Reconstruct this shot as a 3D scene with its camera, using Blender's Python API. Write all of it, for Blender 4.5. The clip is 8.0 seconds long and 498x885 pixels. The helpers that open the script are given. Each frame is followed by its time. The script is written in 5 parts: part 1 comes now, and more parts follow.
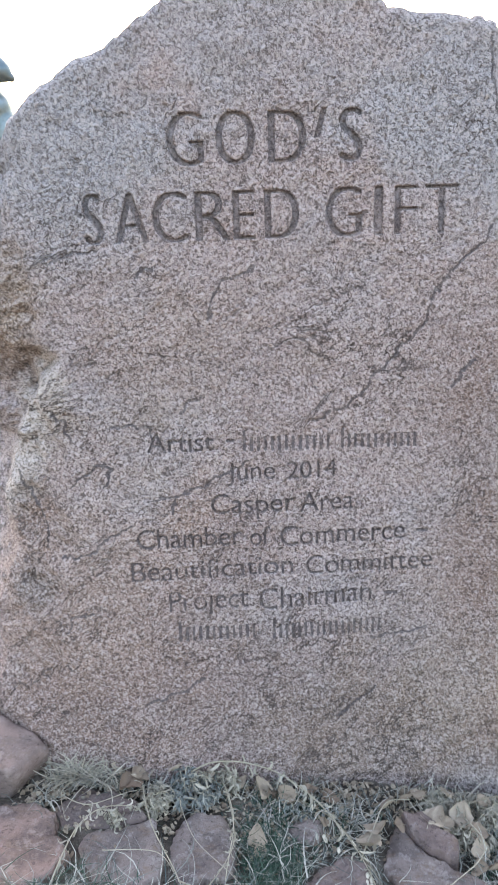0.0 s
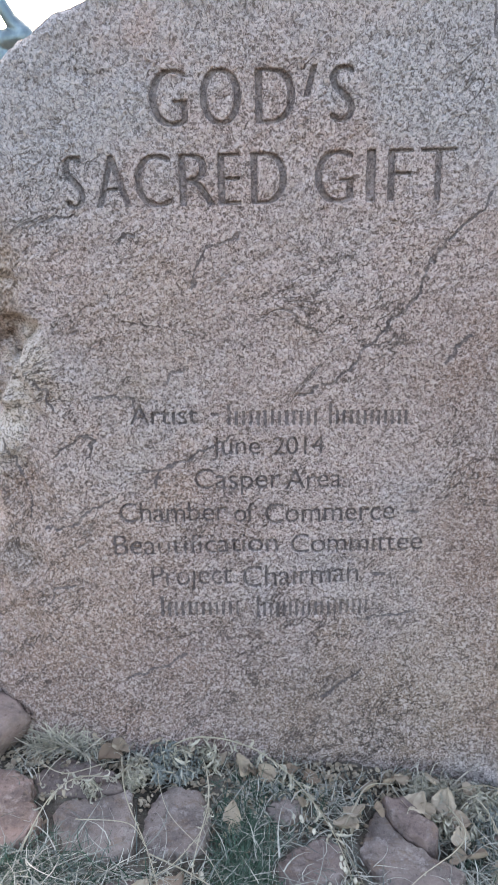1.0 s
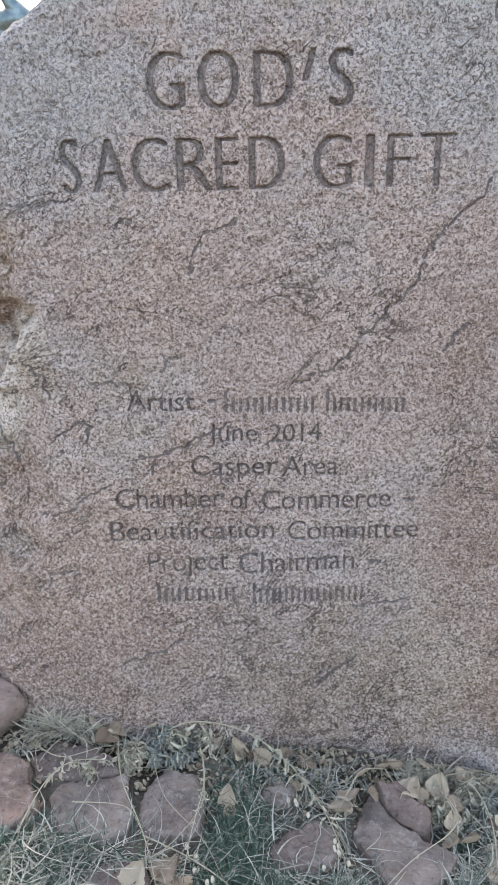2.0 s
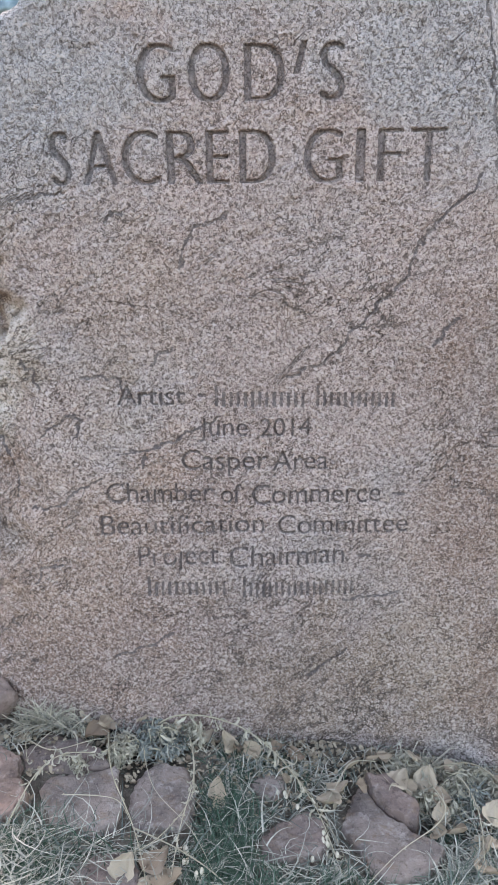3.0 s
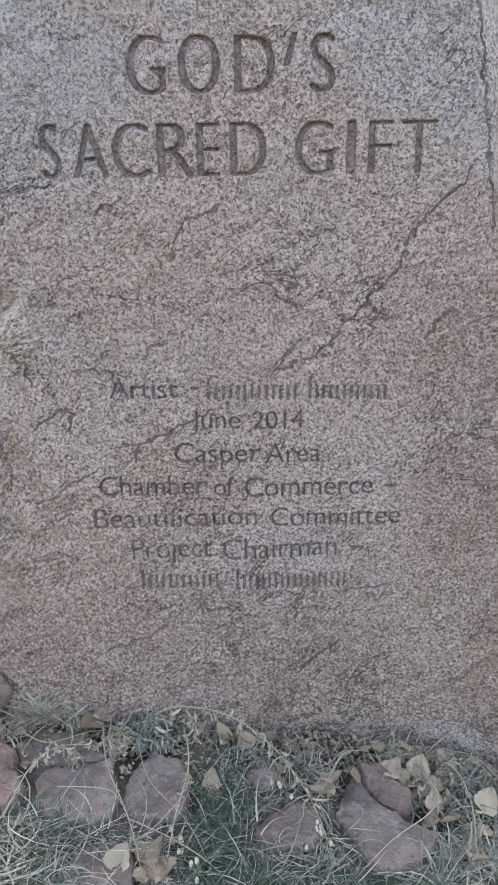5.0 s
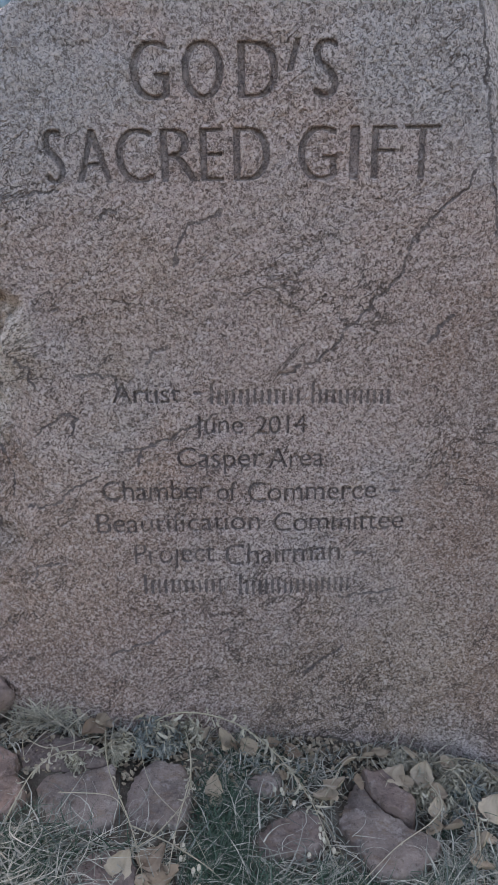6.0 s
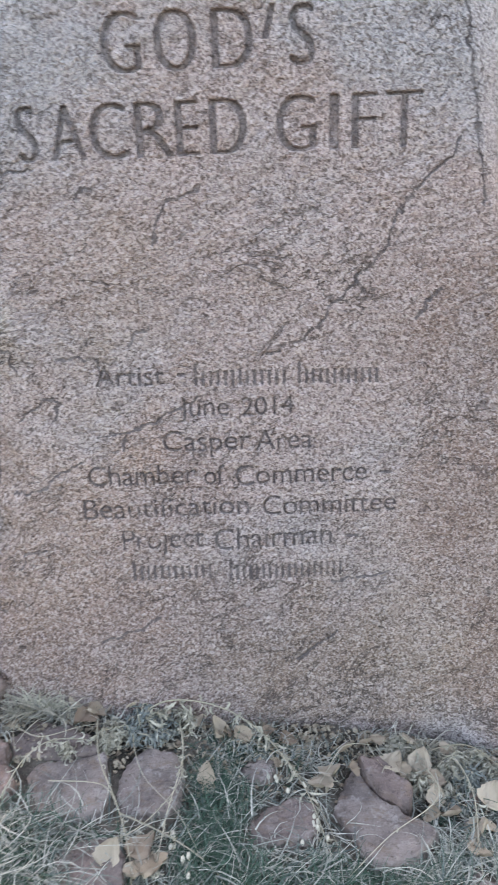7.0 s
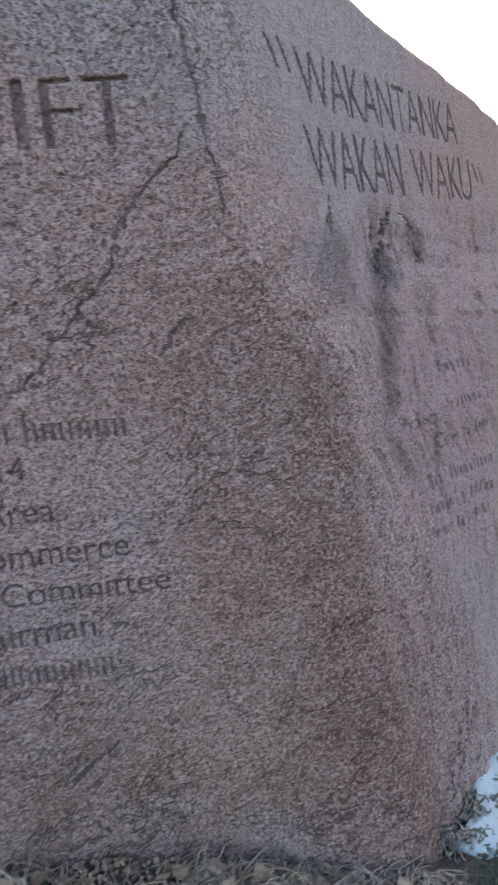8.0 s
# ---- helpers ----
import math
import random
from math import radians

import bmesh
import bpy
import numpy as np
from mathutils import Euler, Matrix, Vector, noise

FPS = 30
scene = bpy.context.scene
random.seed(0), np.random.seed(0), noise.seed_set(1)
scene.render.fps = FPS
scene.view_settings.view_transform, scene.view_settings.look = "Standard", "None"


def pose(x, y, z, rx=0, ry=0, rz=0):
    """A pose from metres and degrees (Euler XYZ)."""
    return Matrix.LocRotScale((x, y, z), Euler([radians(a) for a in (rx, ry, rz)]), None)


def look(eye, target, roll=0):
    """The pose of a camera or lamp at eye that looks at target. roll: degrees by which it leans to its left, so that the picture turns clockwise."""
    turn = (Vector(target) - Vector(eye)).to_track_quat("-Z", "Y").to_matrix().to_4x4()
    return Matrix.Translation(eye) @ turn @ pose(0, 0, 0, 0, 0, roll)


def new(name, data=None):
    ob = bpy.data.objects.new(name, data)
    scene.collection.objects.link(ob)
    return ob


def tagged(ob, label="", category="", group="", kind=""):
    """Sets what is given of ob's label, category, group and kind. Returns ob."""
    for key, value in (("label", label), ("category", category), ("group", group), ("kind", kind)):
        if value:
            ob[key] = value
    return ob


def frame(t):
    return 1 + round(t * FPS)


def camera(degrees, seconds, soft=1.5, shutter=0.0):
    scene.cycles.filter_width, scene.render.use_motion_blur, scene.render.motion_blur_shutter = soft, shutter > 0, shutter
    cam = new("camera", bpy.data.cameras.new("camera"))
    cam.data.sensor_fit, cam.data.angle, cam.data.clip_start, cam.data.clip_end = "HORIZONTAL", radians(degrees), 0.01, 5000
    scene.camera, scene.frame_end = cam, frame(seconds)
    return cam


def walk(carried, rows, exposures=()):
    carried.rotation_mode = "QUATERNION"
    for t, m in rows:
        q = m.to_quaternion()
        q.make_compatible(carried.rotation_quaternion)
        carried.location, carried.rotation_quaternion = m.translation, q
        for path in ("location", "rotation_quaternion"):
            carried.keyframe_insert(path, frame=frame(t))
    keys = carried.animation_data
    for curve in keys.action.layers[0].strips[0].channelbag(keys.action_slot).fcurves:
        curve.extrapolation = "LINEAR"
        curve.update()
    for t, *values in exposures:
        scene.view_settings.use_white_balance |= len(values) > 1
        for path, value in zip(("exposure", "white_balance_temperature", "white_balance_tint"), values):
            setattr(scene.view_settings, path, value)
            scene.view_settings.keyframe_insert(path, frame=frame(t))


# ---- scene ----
cam = camera(41.1, 8.0, soft=1.15, shutter=0.35)
PATH = [
    (0, (0.030, 0.097, 1.283), (-0.003, 2.016, 0.720), -1.9),
    (0.1, (0.066, 0.093, 1.291), (-0.015, 2.012, 0.732), -1.7),
    (0.2, (0.089, 0.080, 1.297), (-0.008, 1.998, 0.740), -1.4),
    (0.5, (0.132, 0.090, 1.292), (0.011, 2.004, 0.723), -1.5),
    (0.7, (0.135, 0.101, 1.279), (0.015, 2.011, 0.698), -1.3),
    (1, (0.141, 0.138, 1.259), (0.014, 2.034, 0.636), -1.3),
    (1.5, (0.147, 0.145, 1.256), (0.013, 2.033, 0.611), -1.3),
    (2, (0.148, 0.138, 1.257), (0.022, 2.023, 0.599), -1.0),
    (3.5, (0.159, 0.137, 1.258), (0.059, 2.014, 0.574), -0.7),
    (4, (0.161, 0.140, 1.257), (0.065, 2.013, 0.562), -0.8),
    (4.5, (0.162, 0.133, 1.259), (0.071, 2.005, 0.562), -0.8),
    (6, (0.160, 0.135, 1.256), (0.062, 2.014, 0.577), -0.8),
    (6.5, (0.152, 0.142, 1.259), (-0.006, 2.018, 0.584), -1.3),
    (6.8, (0.183, 0.141, 1.241), (0.023, 2.012, 0.551), -1.7),
    (7, (0.227, 0.160, 1.217), (0.084, 2.029, 0.521), -2.3),
    (7.2, (0.284, 0.204, 1.213), (0.175, 2.077, 0.522), -3.0),
    (7.3, (0.326, 0.229, 1.196), (0.242, 2.116, 0.539), -2.9),
    (7.5, (0.408, 0.308, 1.160), (0.398, 2.211, 0.546), -3.2),
    (7.7, (0.500, 0.388, 1.147), (0.538, 2.285, 0.5485), -3.7),
    (8, (0.605, 0.471, 1.153), (0.681, 2.374, 0.543), -3.8),
]
EXPOSURES = [
    (0, 3.33, 8000, 13), (0.5, 3.3, 8050, 13), (1, 3.27, 8150, 13), (1.5, 3.4, 8400, 13), (2, 3.27, 8550, 12), (2.2, 3.25, 8550, 12), (3.5, 3.32, 8500, 13), (4.5, 3.32, 8500, 13),
    (5.2, 3.0, 8450, 13), (6, 2.5, 8350, 16), (6.5, 2.5, 8250, 16), (6.8, 2.6, 8250, 14), (7, 3.38, 8300, 13), (7.2, 3.5, 8250, 13), (7.5, 3.0, 8150, 14), (7.7, 2.5, 8000, 16), (8, 2.4, 7850, 19)]
walk(cam, [(t, look(eye, target, roll)) for t, eye, target, roll in PATH], EXPOSURES)

# ---- light: pale open sky, and a wide weak sun behind thin cloud ----
SUN_UP, SUN_ROUND = 24.0, 357.0  # degrees above the ground; compass way the light comes from
world = bpy.data.worlds.new("world")
scene.world = world
world.use_nodes = True
wn = world.node_tree
wn.nodes.clear()
sky = wn.nodes.new("ShaderNodeTexSky")
sky.sky_type = "NISHITA"
sky.sun_disc = False
sky.sun_elevation, sky.sun_rotation = radians(SUN_UP), radians(SUN_ROUND)
sky.air_density, sky.dust_density, sky.ozone_density = 1.0, 6.0, 1.0
bg = wn.nodes.new("ShaderNodeBackground")
bg.inputs["Strength"].default_value = 0.15
wo = wn.nodes.new("ShaderNodeOutputWorld")
wn.links.new(sky.outputs[0], bg.inputs[0])
wn.links.new(bg.outputs[0], wo.inputs[0])

sun_data = bpy.data.lights.new("sun", "SUN")
sun_data.energy, sun_data.angle, sun_data.color = 0.3, radians(50), (1.0, 0.97, 0.94)
sun = new("sun", sun_data)
a, e = radians(SUN_ROUND), radians(SUN_UP)
sun.matrix_world = look((0, 0, 0), (-math.sin(a) * math.cos(e), -math.cos(a) * math.cos(e), -math.sin(e)))


# ---- materials ----
class Nodes:
    """A node material in the making."""

    def __init__(self, name, rough=0.8, metal=0.0, spec=0.4):
        self.mat = bpy.data.materials.new(name)
        self.mat.use_nodes = True
        self.t = self.mat.node_tree
        self.b = self.t.nodes["Principled BSDF"]
        self.b.inputs["Roughness"].default_value = rough
        self.b.inputs["Metallic"].default_value = metal
        self.b.inputs["Specular IOR Level"].default_value = spec
        co = self.t.nodes.new("ShaderNodeTexCoord")
        self.co = co.outputs["Object"]

    def put(self, value, socket):
        if hasattr(value, "is_output"):
            self.t.links.new(value, socket)
        else:
            socket.default_value = value

    def scaled(self, v):
        n = self.t.nodes.new("ShaderNodeMapping")
        n.inputs["Scale"].default_value = v
        self.t.links.new(self.co, n.inputs["Vector"])
        return n.outputs[0]

    def noise(self, scale, detail=4.0, rough=0.6, vec=None, distort=0.0):
        n = self.t.nodes.new("ShaderNodeTexNoise")
        n.inputs["Scale"].default_value = scale
        n.inputs["Detail"].default_value = detail
        n.inputs["Roughness"].default_value = rough
        n.inputs["Distortion"].default_value = distort
        self.t.links.new(vec or self.co, n.inputs["Vector"])
        return n.outputs["Fac"]

    def cells(self, scale, feature="F1", vec=None, colour=False):
        n = self.t.nodes.new("ShaderNodeTexVoronoi")
        n.feature = feature
        n.inputs["Scale"].default_value = scale
        self.t.links.new(vec or self.co, n.inputs["Vector"])
        return n.outputs["Color" if colour else "Distance"]

    def ramp(self, fac, lo, hi, a=0.0, b=1.0):
        n = self.t.nodes.new("ShaderNodeMapRange")
        n.interpolation_type = "SMOOTHSTEP"
        self.put(fac, n.inputs["Value"])
        for key, v in (("From Min", lo), ("From Max", hi), ("To Min", a), ("To Max", b)):
            n.inputs[key].default_value = v
        return n.outputs["Result"]

    def mix(self, fac, c1, c2, how="MIX"):
        n = self.t.nodes.new("ShaderNodeMix")
        n.data_type, n.blend_type = "RGBA", how
        self.put(fac, n.inputs[0])
        for c, k in ((c1, 6), (c2, 7)):
            self.put((*c, 1.0) if isinstance(c, tuple) else c, n.inputs[k])
        return n.outputs[2]

    def math(self, op, x, y=0.0):
        n = self.t.nodes.new("ShaderNodeMath")
        n.operation = op
        self.put(x, n.inputs[0])
        self.put(y, n.inputs[1])
        return n.outputs[0]

    def warp(self, scale, amount, vec=None):
        """Coordinates stirred by noise."""
        n = self.t.nodes.new("ShaderNodeTexNoise")
        n.inputs["Scale"].default_value = scale
        n.inputs["Detail"].default_value = 2.0
        self.t.links.new(vec or self.co, n.inputs["Vector"])
        k = self.t.nodes.new("ShaderNodeVectorMath")
        k.operation = "MULTIPLY_ADD"
        self.t.links.new(n.outputs["Color"], k.inputs[0])
        k.inputs[1].default_value = (amount, amount, amount)
        self.t.links.new(vec or self.co, k.inputs[2])
        return k.outputs[0]

    def axis(self, k):
        n = self.t.nodes.new("ShaderNodeSeparateXYZ")
        self.t.links.new(self.co, n.inputs[0])
        return n.outputs[k]

    def island(self):
        return self.t.nodes.new("ShaderNodeNewGeometry").outputs["Random Per Island"]

    def own(self):
        return self.t.nodes.new("ShaderNodeObjectInfo").outputs["Random"]

    def done(self, colour, height=None, strength=0.5, distance=0.01):
        self.put((*colour, 1.0) if isinstance(colour, tuple) else colour, self.b.inputs["Base Color"])
        if height is not None:
            n = self.t.nodes.new("ShaderNodeBump")
            n.inputs["Strength"].default_value = strength
            n.inputs["Distance"].default_value = distance
            self.t.links.new(height, n.inputs["Height"])
            self.t.links.new(n.outputs[0], self.b.inputs["Normal"])
        return self.mat


GRAIN = 158.0  # crystals to the metre
PALE_LIT_ROCK = (0.48, 0.42, 0.385)  # scraped granite, paled further for sky light on the left spur


def granite(name, cut=0.0):
    """Pinkish-grey coarse granite: grey crust high up, iron stains low down and along the corner, pale and dark grains."""
    m = Nodes(name, rough=0.85, spec=0.3)
    lilac, pink, grey = (0.338, 0.288, 0.285), (0.344, 0.267, 0.252), (0.303, 0.297, 0.313)
    red, ochre, rust = (0.205, 0.128, 0.105), (0.275, 0.20, 0.145), (0.185, 0.108, 0.08)
    fine = m.noise(9, 5, 0.65)
    wob = m.math("MULTIPLY", m.math("SUBTRACT", m.noise(4.5, 4, 0.6), 0.5), 0.75)

    def blob(x, y, z, r):
        n = m.t.nodes.new("ShaderNodeVectorMath")
        n.operation = "DISTANCE"
        m.t.links.new(m.co, n.inputs[0])
        n.inputs[1].default_value = (x, y, z)
        d = m.math("ADD", m.math("DIVIDE", n.outputs["Value"], r), wob)
        d = m.math("ADD", d, m.math("MULTIPLY", m.math("SUBTRACT", fine, 0.5), 0.9))
        return m.ramp(d, 0.35, 1.1, 1.0, 0.0)

    c = m.mix(m.ramp(m.noise(2.6, 4, 0.6), 0.4, 0.6), lilac, pink)
    c = m.mix(m.ramp(m.noise(6.5, 4, 0.6), 0.54, 0.70, 0, 0.3), c, ochre)
    for x, y, z, r, tone, much in ((-0.42, 1.62, 0.30, 0.34, red, 0.7), (-0.52, 1.60, 0.08, 0.3, rust, 0.5), (-0.10, 1.62, 0.52, 0.22, red, 0.45), (0.0, 1.62, 0.05, 0.36, red, 0.5), (-0.2, 1.67, 1.05, 0.22, ochre, 0.22),
                                   (-0.57, 1.68, 1.2, 0.14, ochre, 0.7), (-0.58, 1.68, 1.05, 0.12, ochre, 0.6), (0.62, 1.65, 0.05, 0.3, ochre, 0.6), (-0.13, 1.62, 0.68, 0.12, (0.33, 0.215, 0.17), 0.6), (-0.60, 1.66, 0.55, 0.16, rust, 0.4),
                                   (-0.38, 1.68, 1.55, 0.34, grey, 0.9), (0.50, 1.70, 1.58, 0.30, grey, 0.8), (0.0, 1.68, 1.78, 0.3, grey, 0.6), (0.9, 2.0, 1.5, 0.42, (0.315, 0.305, 0.318), 0.8),
                                   (-0.48, 1.62, 0.48, 0.42, (0.345, 0.25, 0.212), 0.7), (0.55, 1.66, 0.3, 0.36, (0.35, 0.27, 0.238), 0.45), (0.66, 1.60, -0.18, 0.13, grey, 0.5), (0.28, 1.62, -0.02, 0.32, (0.22, 0.162, 0.13), 0.6), (1.2, 2.0, 0.7, 0.5, (0.345, 0.262, 0.262), 0.8), (1.0, 1.8, 0.1, 0.34, (0.285, 0.20, 0.188), 0.7),
                                   (-0.25, 1.60, 0.11, 0.17, (0.26, 0.182, 0.158), 0.65), (-0.06, 1.64, 0.35, 0.13, (0.29, 0.215, 0.19), 0.55), (0.70, 1.66, 0.45, 0.28, (0.25, 0.165, 0.135), 0.4), (0.80, 1.60, 0.0, 0.26, (0.235, 0.15, 0.122), 0.5),
                                   # left spur: the light on its sky-facing edge is painted in as pale blobs
                                   (-0.475, 1.66, 0.995, 0.08, PALE_LIT_ROCK, 0.85), (-0.51, 1.67, 0.94, 0.095, PALE_LIT_ROCK, 0.95), (-0.545, 1.68, 0.88, 0.10, PALE_LIT_ROCK, 0.95), (-0.575, 1.69, 0.81, 0.105, PALE_LIT_ROCK, 0.95), (-0.60, 1.70, 0.72, 0.10, PALE_LIT_ROCK, 0.85),
                                   (-0.45, 1.66, 0.885, 0.06, ochre, 0.5), (-0.555, 1.66, 0.66, 0.075, rust, 0.6), (-0.57, 1.72, 1.02, 0.07, rust, 0.3), (-0.56, 1.64, 0.45, 0.08, (0.19, 0.16, 0.145), 0.6),
                                   # flank: dark blobs here include painted shade for the gash and crack hollows
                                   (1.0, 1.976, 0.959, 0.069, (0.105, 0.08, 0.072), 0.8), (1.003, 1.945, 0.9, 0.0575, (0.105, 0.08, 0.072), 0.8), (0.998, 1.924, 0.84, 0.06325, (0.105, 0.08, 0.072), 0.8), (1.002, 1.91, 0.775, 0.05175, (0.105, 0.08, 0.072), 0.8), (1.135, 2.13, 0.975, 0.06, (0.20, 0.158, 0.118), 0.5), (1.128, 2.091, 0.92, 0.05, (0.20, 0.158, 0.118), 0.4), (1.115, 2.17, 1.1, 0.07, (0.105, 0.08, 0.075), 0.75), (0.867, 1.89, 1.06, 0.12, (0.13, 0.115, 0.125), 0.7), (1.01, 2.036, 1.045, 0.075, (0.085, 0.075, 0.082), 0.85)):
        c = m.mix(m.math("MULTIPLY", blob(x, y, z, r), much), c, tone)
    # rust wash down the right-hand corner
    across = m.math("ADD", m.axis(0), m.math("MULTIPLY", m.axis(2), 0.26))
    dist = m.math("ABSOLUTE", m.math("SUBTRACT", across, 0.945))
    dist = m.math("ADD", dist, m.math("MULTIPLY", m.math("SUBTRACT", fine, 0.5), 0.3))
    high = m.math("ADD", m.axis(2), m.math("MULTIPLY", fine, 0.5))
    wash = m.math("MULTIPLY", m.ramp(dist, 0.03, 0.37, 1.0, 0.0), m.ramp(high, 1.1, 1.5, 1.0, 0.0))
    arris = m.math("SUBTRACT", m.axis(1), m.math("ADD", m.math("MULTIPLY", m.axis(0), 0.2), m.math("MULTIPLY", m.axis(2), 0.12)))
    arris = m.math("ADD", arris, m.math("MULTIPLY", m.math("SUBTRACT", fine, 0.5), 0.08))
    beyond = m.math("MULTIPLY", m.ramp(arris, 1.455, 1.53), m.ramp(m.axis(0), 0.6, 0.75))
    drip = m.ramp(m.noise(1.0, 4, 0.6, vec=m.scaled((13.0, 13.0, 1.0))), 0.36, 0.62, 0.55, 1.0)
    wash = m.math("MULTIPLY", m.math("MULTIPLY", wash, drip), m.math("SUBTRACT", 1.0, m.math("MULTIPLY", beyond, 0.85)))
    c = m.mix(m.math("MULTIPLY", wash, 0.85), c, rust)
    # runs of dark water stain on the flank
    runs = m.noise(1.0, 4, 0.6, vec=m.scaled((16.0, 16.0, 1.1)))
    flank = m.ramp(m.math("SUBTRACT", m.axis(1), m.math("MULTIPLY", m.axis(0), 0.2)), 1.60, 1.75)
    flank = m.math("MULTIPLY", flank, m.ramp(m.axis(0), 0.55, 0.7))
    c = m.mix(m.math("MULTIPLY", m.ramp(runs, 0.54, 0.68), m.math("MULTIPLY", m.math("MULTIPLY", flank, m.ramp(m.axis(2), 1.12, 1.24, 1.0, 0.12)), 0.75)), c, (0.125, 0.09, 0.082))
    # grains: pale and pink crystals parted by dark pitted seams, worn smoother on the flank and here and there
    g1 = m.noise(GRAIN, 1.6, 0.5, distort=0.9)
    g2 = m.noise(320, 2, 0.6)
    edge = m.cells(GRAIN, "DISTANCE_TO_EDGE", m.warp(140, 0.013))
    seam = m.math("MULTIPLY", m.ramp(edge, 0.0, 0.2, 1.0, 0.0), m.ramp(m.noise(100, 2, 0.5), 0.47, 0.61))
    worn = m.ramp(m.math("ADD", m.noise(1.7, 3, 0.6), m.math("MULTIPLY", m.axis(2), 0.24)), 0.70, 0.95, 1.0, 0.82)
    plain = m.math("MULTIPLY", worn, m.math("SUBTRACT", 1.0, m.math("MULTIPLY", flank, 0.5)))
    c = m.mix(m.math("MULTIPLY", plain, m.ramp(g1, 0.48, 0.64, 0.0, 0.45)), c, (0.56, 0.497, 0.48))
    c = m.mix(m.math("MULTIPLY", plain, m.ramp(g1, 0.48, 0.365, 0.0, 0.69)), c, (0.075, 0.055, 0.05))
    c = m.mix(m.math("MULTIPLY", plain, m.math("MULTIPLY", seam, 0.5)), c, (0.065, 0.048, 0.044))
    c = m.mix(m.math("MULTIPLY", plain, m.ramp(g2, 0.57, 0.74, 0.0, 0.3)), c, (0.06, 0.05, 0.05))
    # dark lines of hairline cracks that rise to the right
    lean = m.t.nodes.new("ShaderNodeMapping")
    lean.inputs["Rotation"].default_value = (0.0, radians(38), 0.0)
    m.t.links.new(m.co, lean.inputs["Vector"])
    drawn = m.t.nodes.new("ShaderNodeMapping")
    drawn.inputs["Scale"].default_value = (1.0, 1.0, 2.0)
    m.t.links.new(lean.outputs[0], drawn.inputs["Vector"])
    vein = m.noise(3.4, 5, 0.6, vec=drawn.outputs[0], distort=0.4)
    vein = m.ramp(m.math("ABSOLUTE", m.math("SUBTRACT", vein, 0.5)), 0.0, 0.0125, 1.0, 0.0)
    vein = m.math("MULTIPLY", vein, m.ramp(m.math("SUBTRACT", m.noise(3.1, 3, 0.6), m.math("MULTIPLY", m.axis(2), 0.06)), 0.40, 0.52))
    short = m.noise(10.5, 3, 0.55, vec=drawn.outputs[0], distort=0.3)
    short = m.ramp(m.math("ABSOLUTE", m.math("SUBTRACT", short, 0.5)), 0.0, 0.009, 1.0, 0.0)
    short = m.math("MULTIPLY", short, m.ramp(m.noise(7.5, 2, 0.6), 0.52, 0.6))
    vein = m.math("MAXIMUM", vein, short)
    vein = m.math("MULTIPLY", vein, m.math("SUBTRACT", 1.0, flank))
    c = m.mix(m.math("MULTIPLY", vein, 0.7), c, (0.06, 0.048, 0.045))
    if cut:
        # darkens a recess: stain, and the shade inside it, mixed into the colour
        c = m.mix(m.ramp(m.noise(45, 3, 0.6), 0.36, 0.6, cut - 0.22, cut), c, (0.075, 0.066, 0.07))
    h = m.math("ADD", m.math("MULTIPLY", g1, 0.85), m.math("MULTIPLY", g2, 0.3))
    h = m.math("SUBTRACT", h, m.math("MULTIPLY", seam, 0.2))
    h = m.math("SUBTRACT", h, m.math("MULTIPLY", vein, 0.5))
    return m.done(c, h, 0.92 if not cut else 0.6, 0.0072)


def sandstone(name, base, dark, pale):
    m = Nodes(name, rough=0.88, spec=0.25)
    c = m.mix(m.ramp(m.noise(10, 5, 0.65), 0.42, 0.6), base, dark)
    c = m.mix(m.ramp(m.noise(24, 5, 0.7), 0.52, 0.66, 0, 0.75), c, pale)
    c = m.mix(m.ramp(m.noise(16, 4, 0.65, vec=m.scaled((1.0, 1.7, 1.0))), 0.53, 0.66, 0, 0.6), c, (0.17, 0.115, 0.085))
    c = m.mix(m.math("MULTIPLY", m.own(), 0.3), c, (0.21, 0.19, 0.185))
    c = m.mix(m.ramp(m.noise(60, 5, 0.75), 0.54, 0.66, 0, 0.6), c, tuple(v * 0.5 for v in dark))
    c = m.mix(m.ramp(m.noise(210, 3, 0.6), 0.5, 0.75, 0, 0.25), c, tuple(v * 1.15 for v in pale))
    h = m.math("ADD", m.noise(32, 6, 0.7), m.math("MULTIPLY", m.noise(260, 2, 0.6), 0.08))
    return m.done(c, h, 0.7, 0.014)


def litter(name):
    """Dark earth with dry crumbs of plants; drier and greener away from the stone."""
    m = Nodes(name, rough=0.95, spec=0.15)
    c = m.mix(m.ramp(m.noise(14, 4, 0.6), 0.4, 0.62), (0.075, 0.064, 0.056), (0.14, 0.122, 0.106))
    c = m.mix(m.ramp(m.noise(120, 3, 0.7), 0.55, 0.68, 0, 0.6), c, (0.2, 0.185, 0.16))
    c = m.mix(m.ramp(m.noise(60, 3, 0.7), 0.52, 0.7, 0, 0.45), c, (0.05, 0.065, 0.045))
    h = m.math("ADD", m.noise(90, 4, 0.7), m.math("MULTIPLY", m.noise(25, 3, 0.6), 0.8))
    return m.done(c, h, 0.9, 0.012)


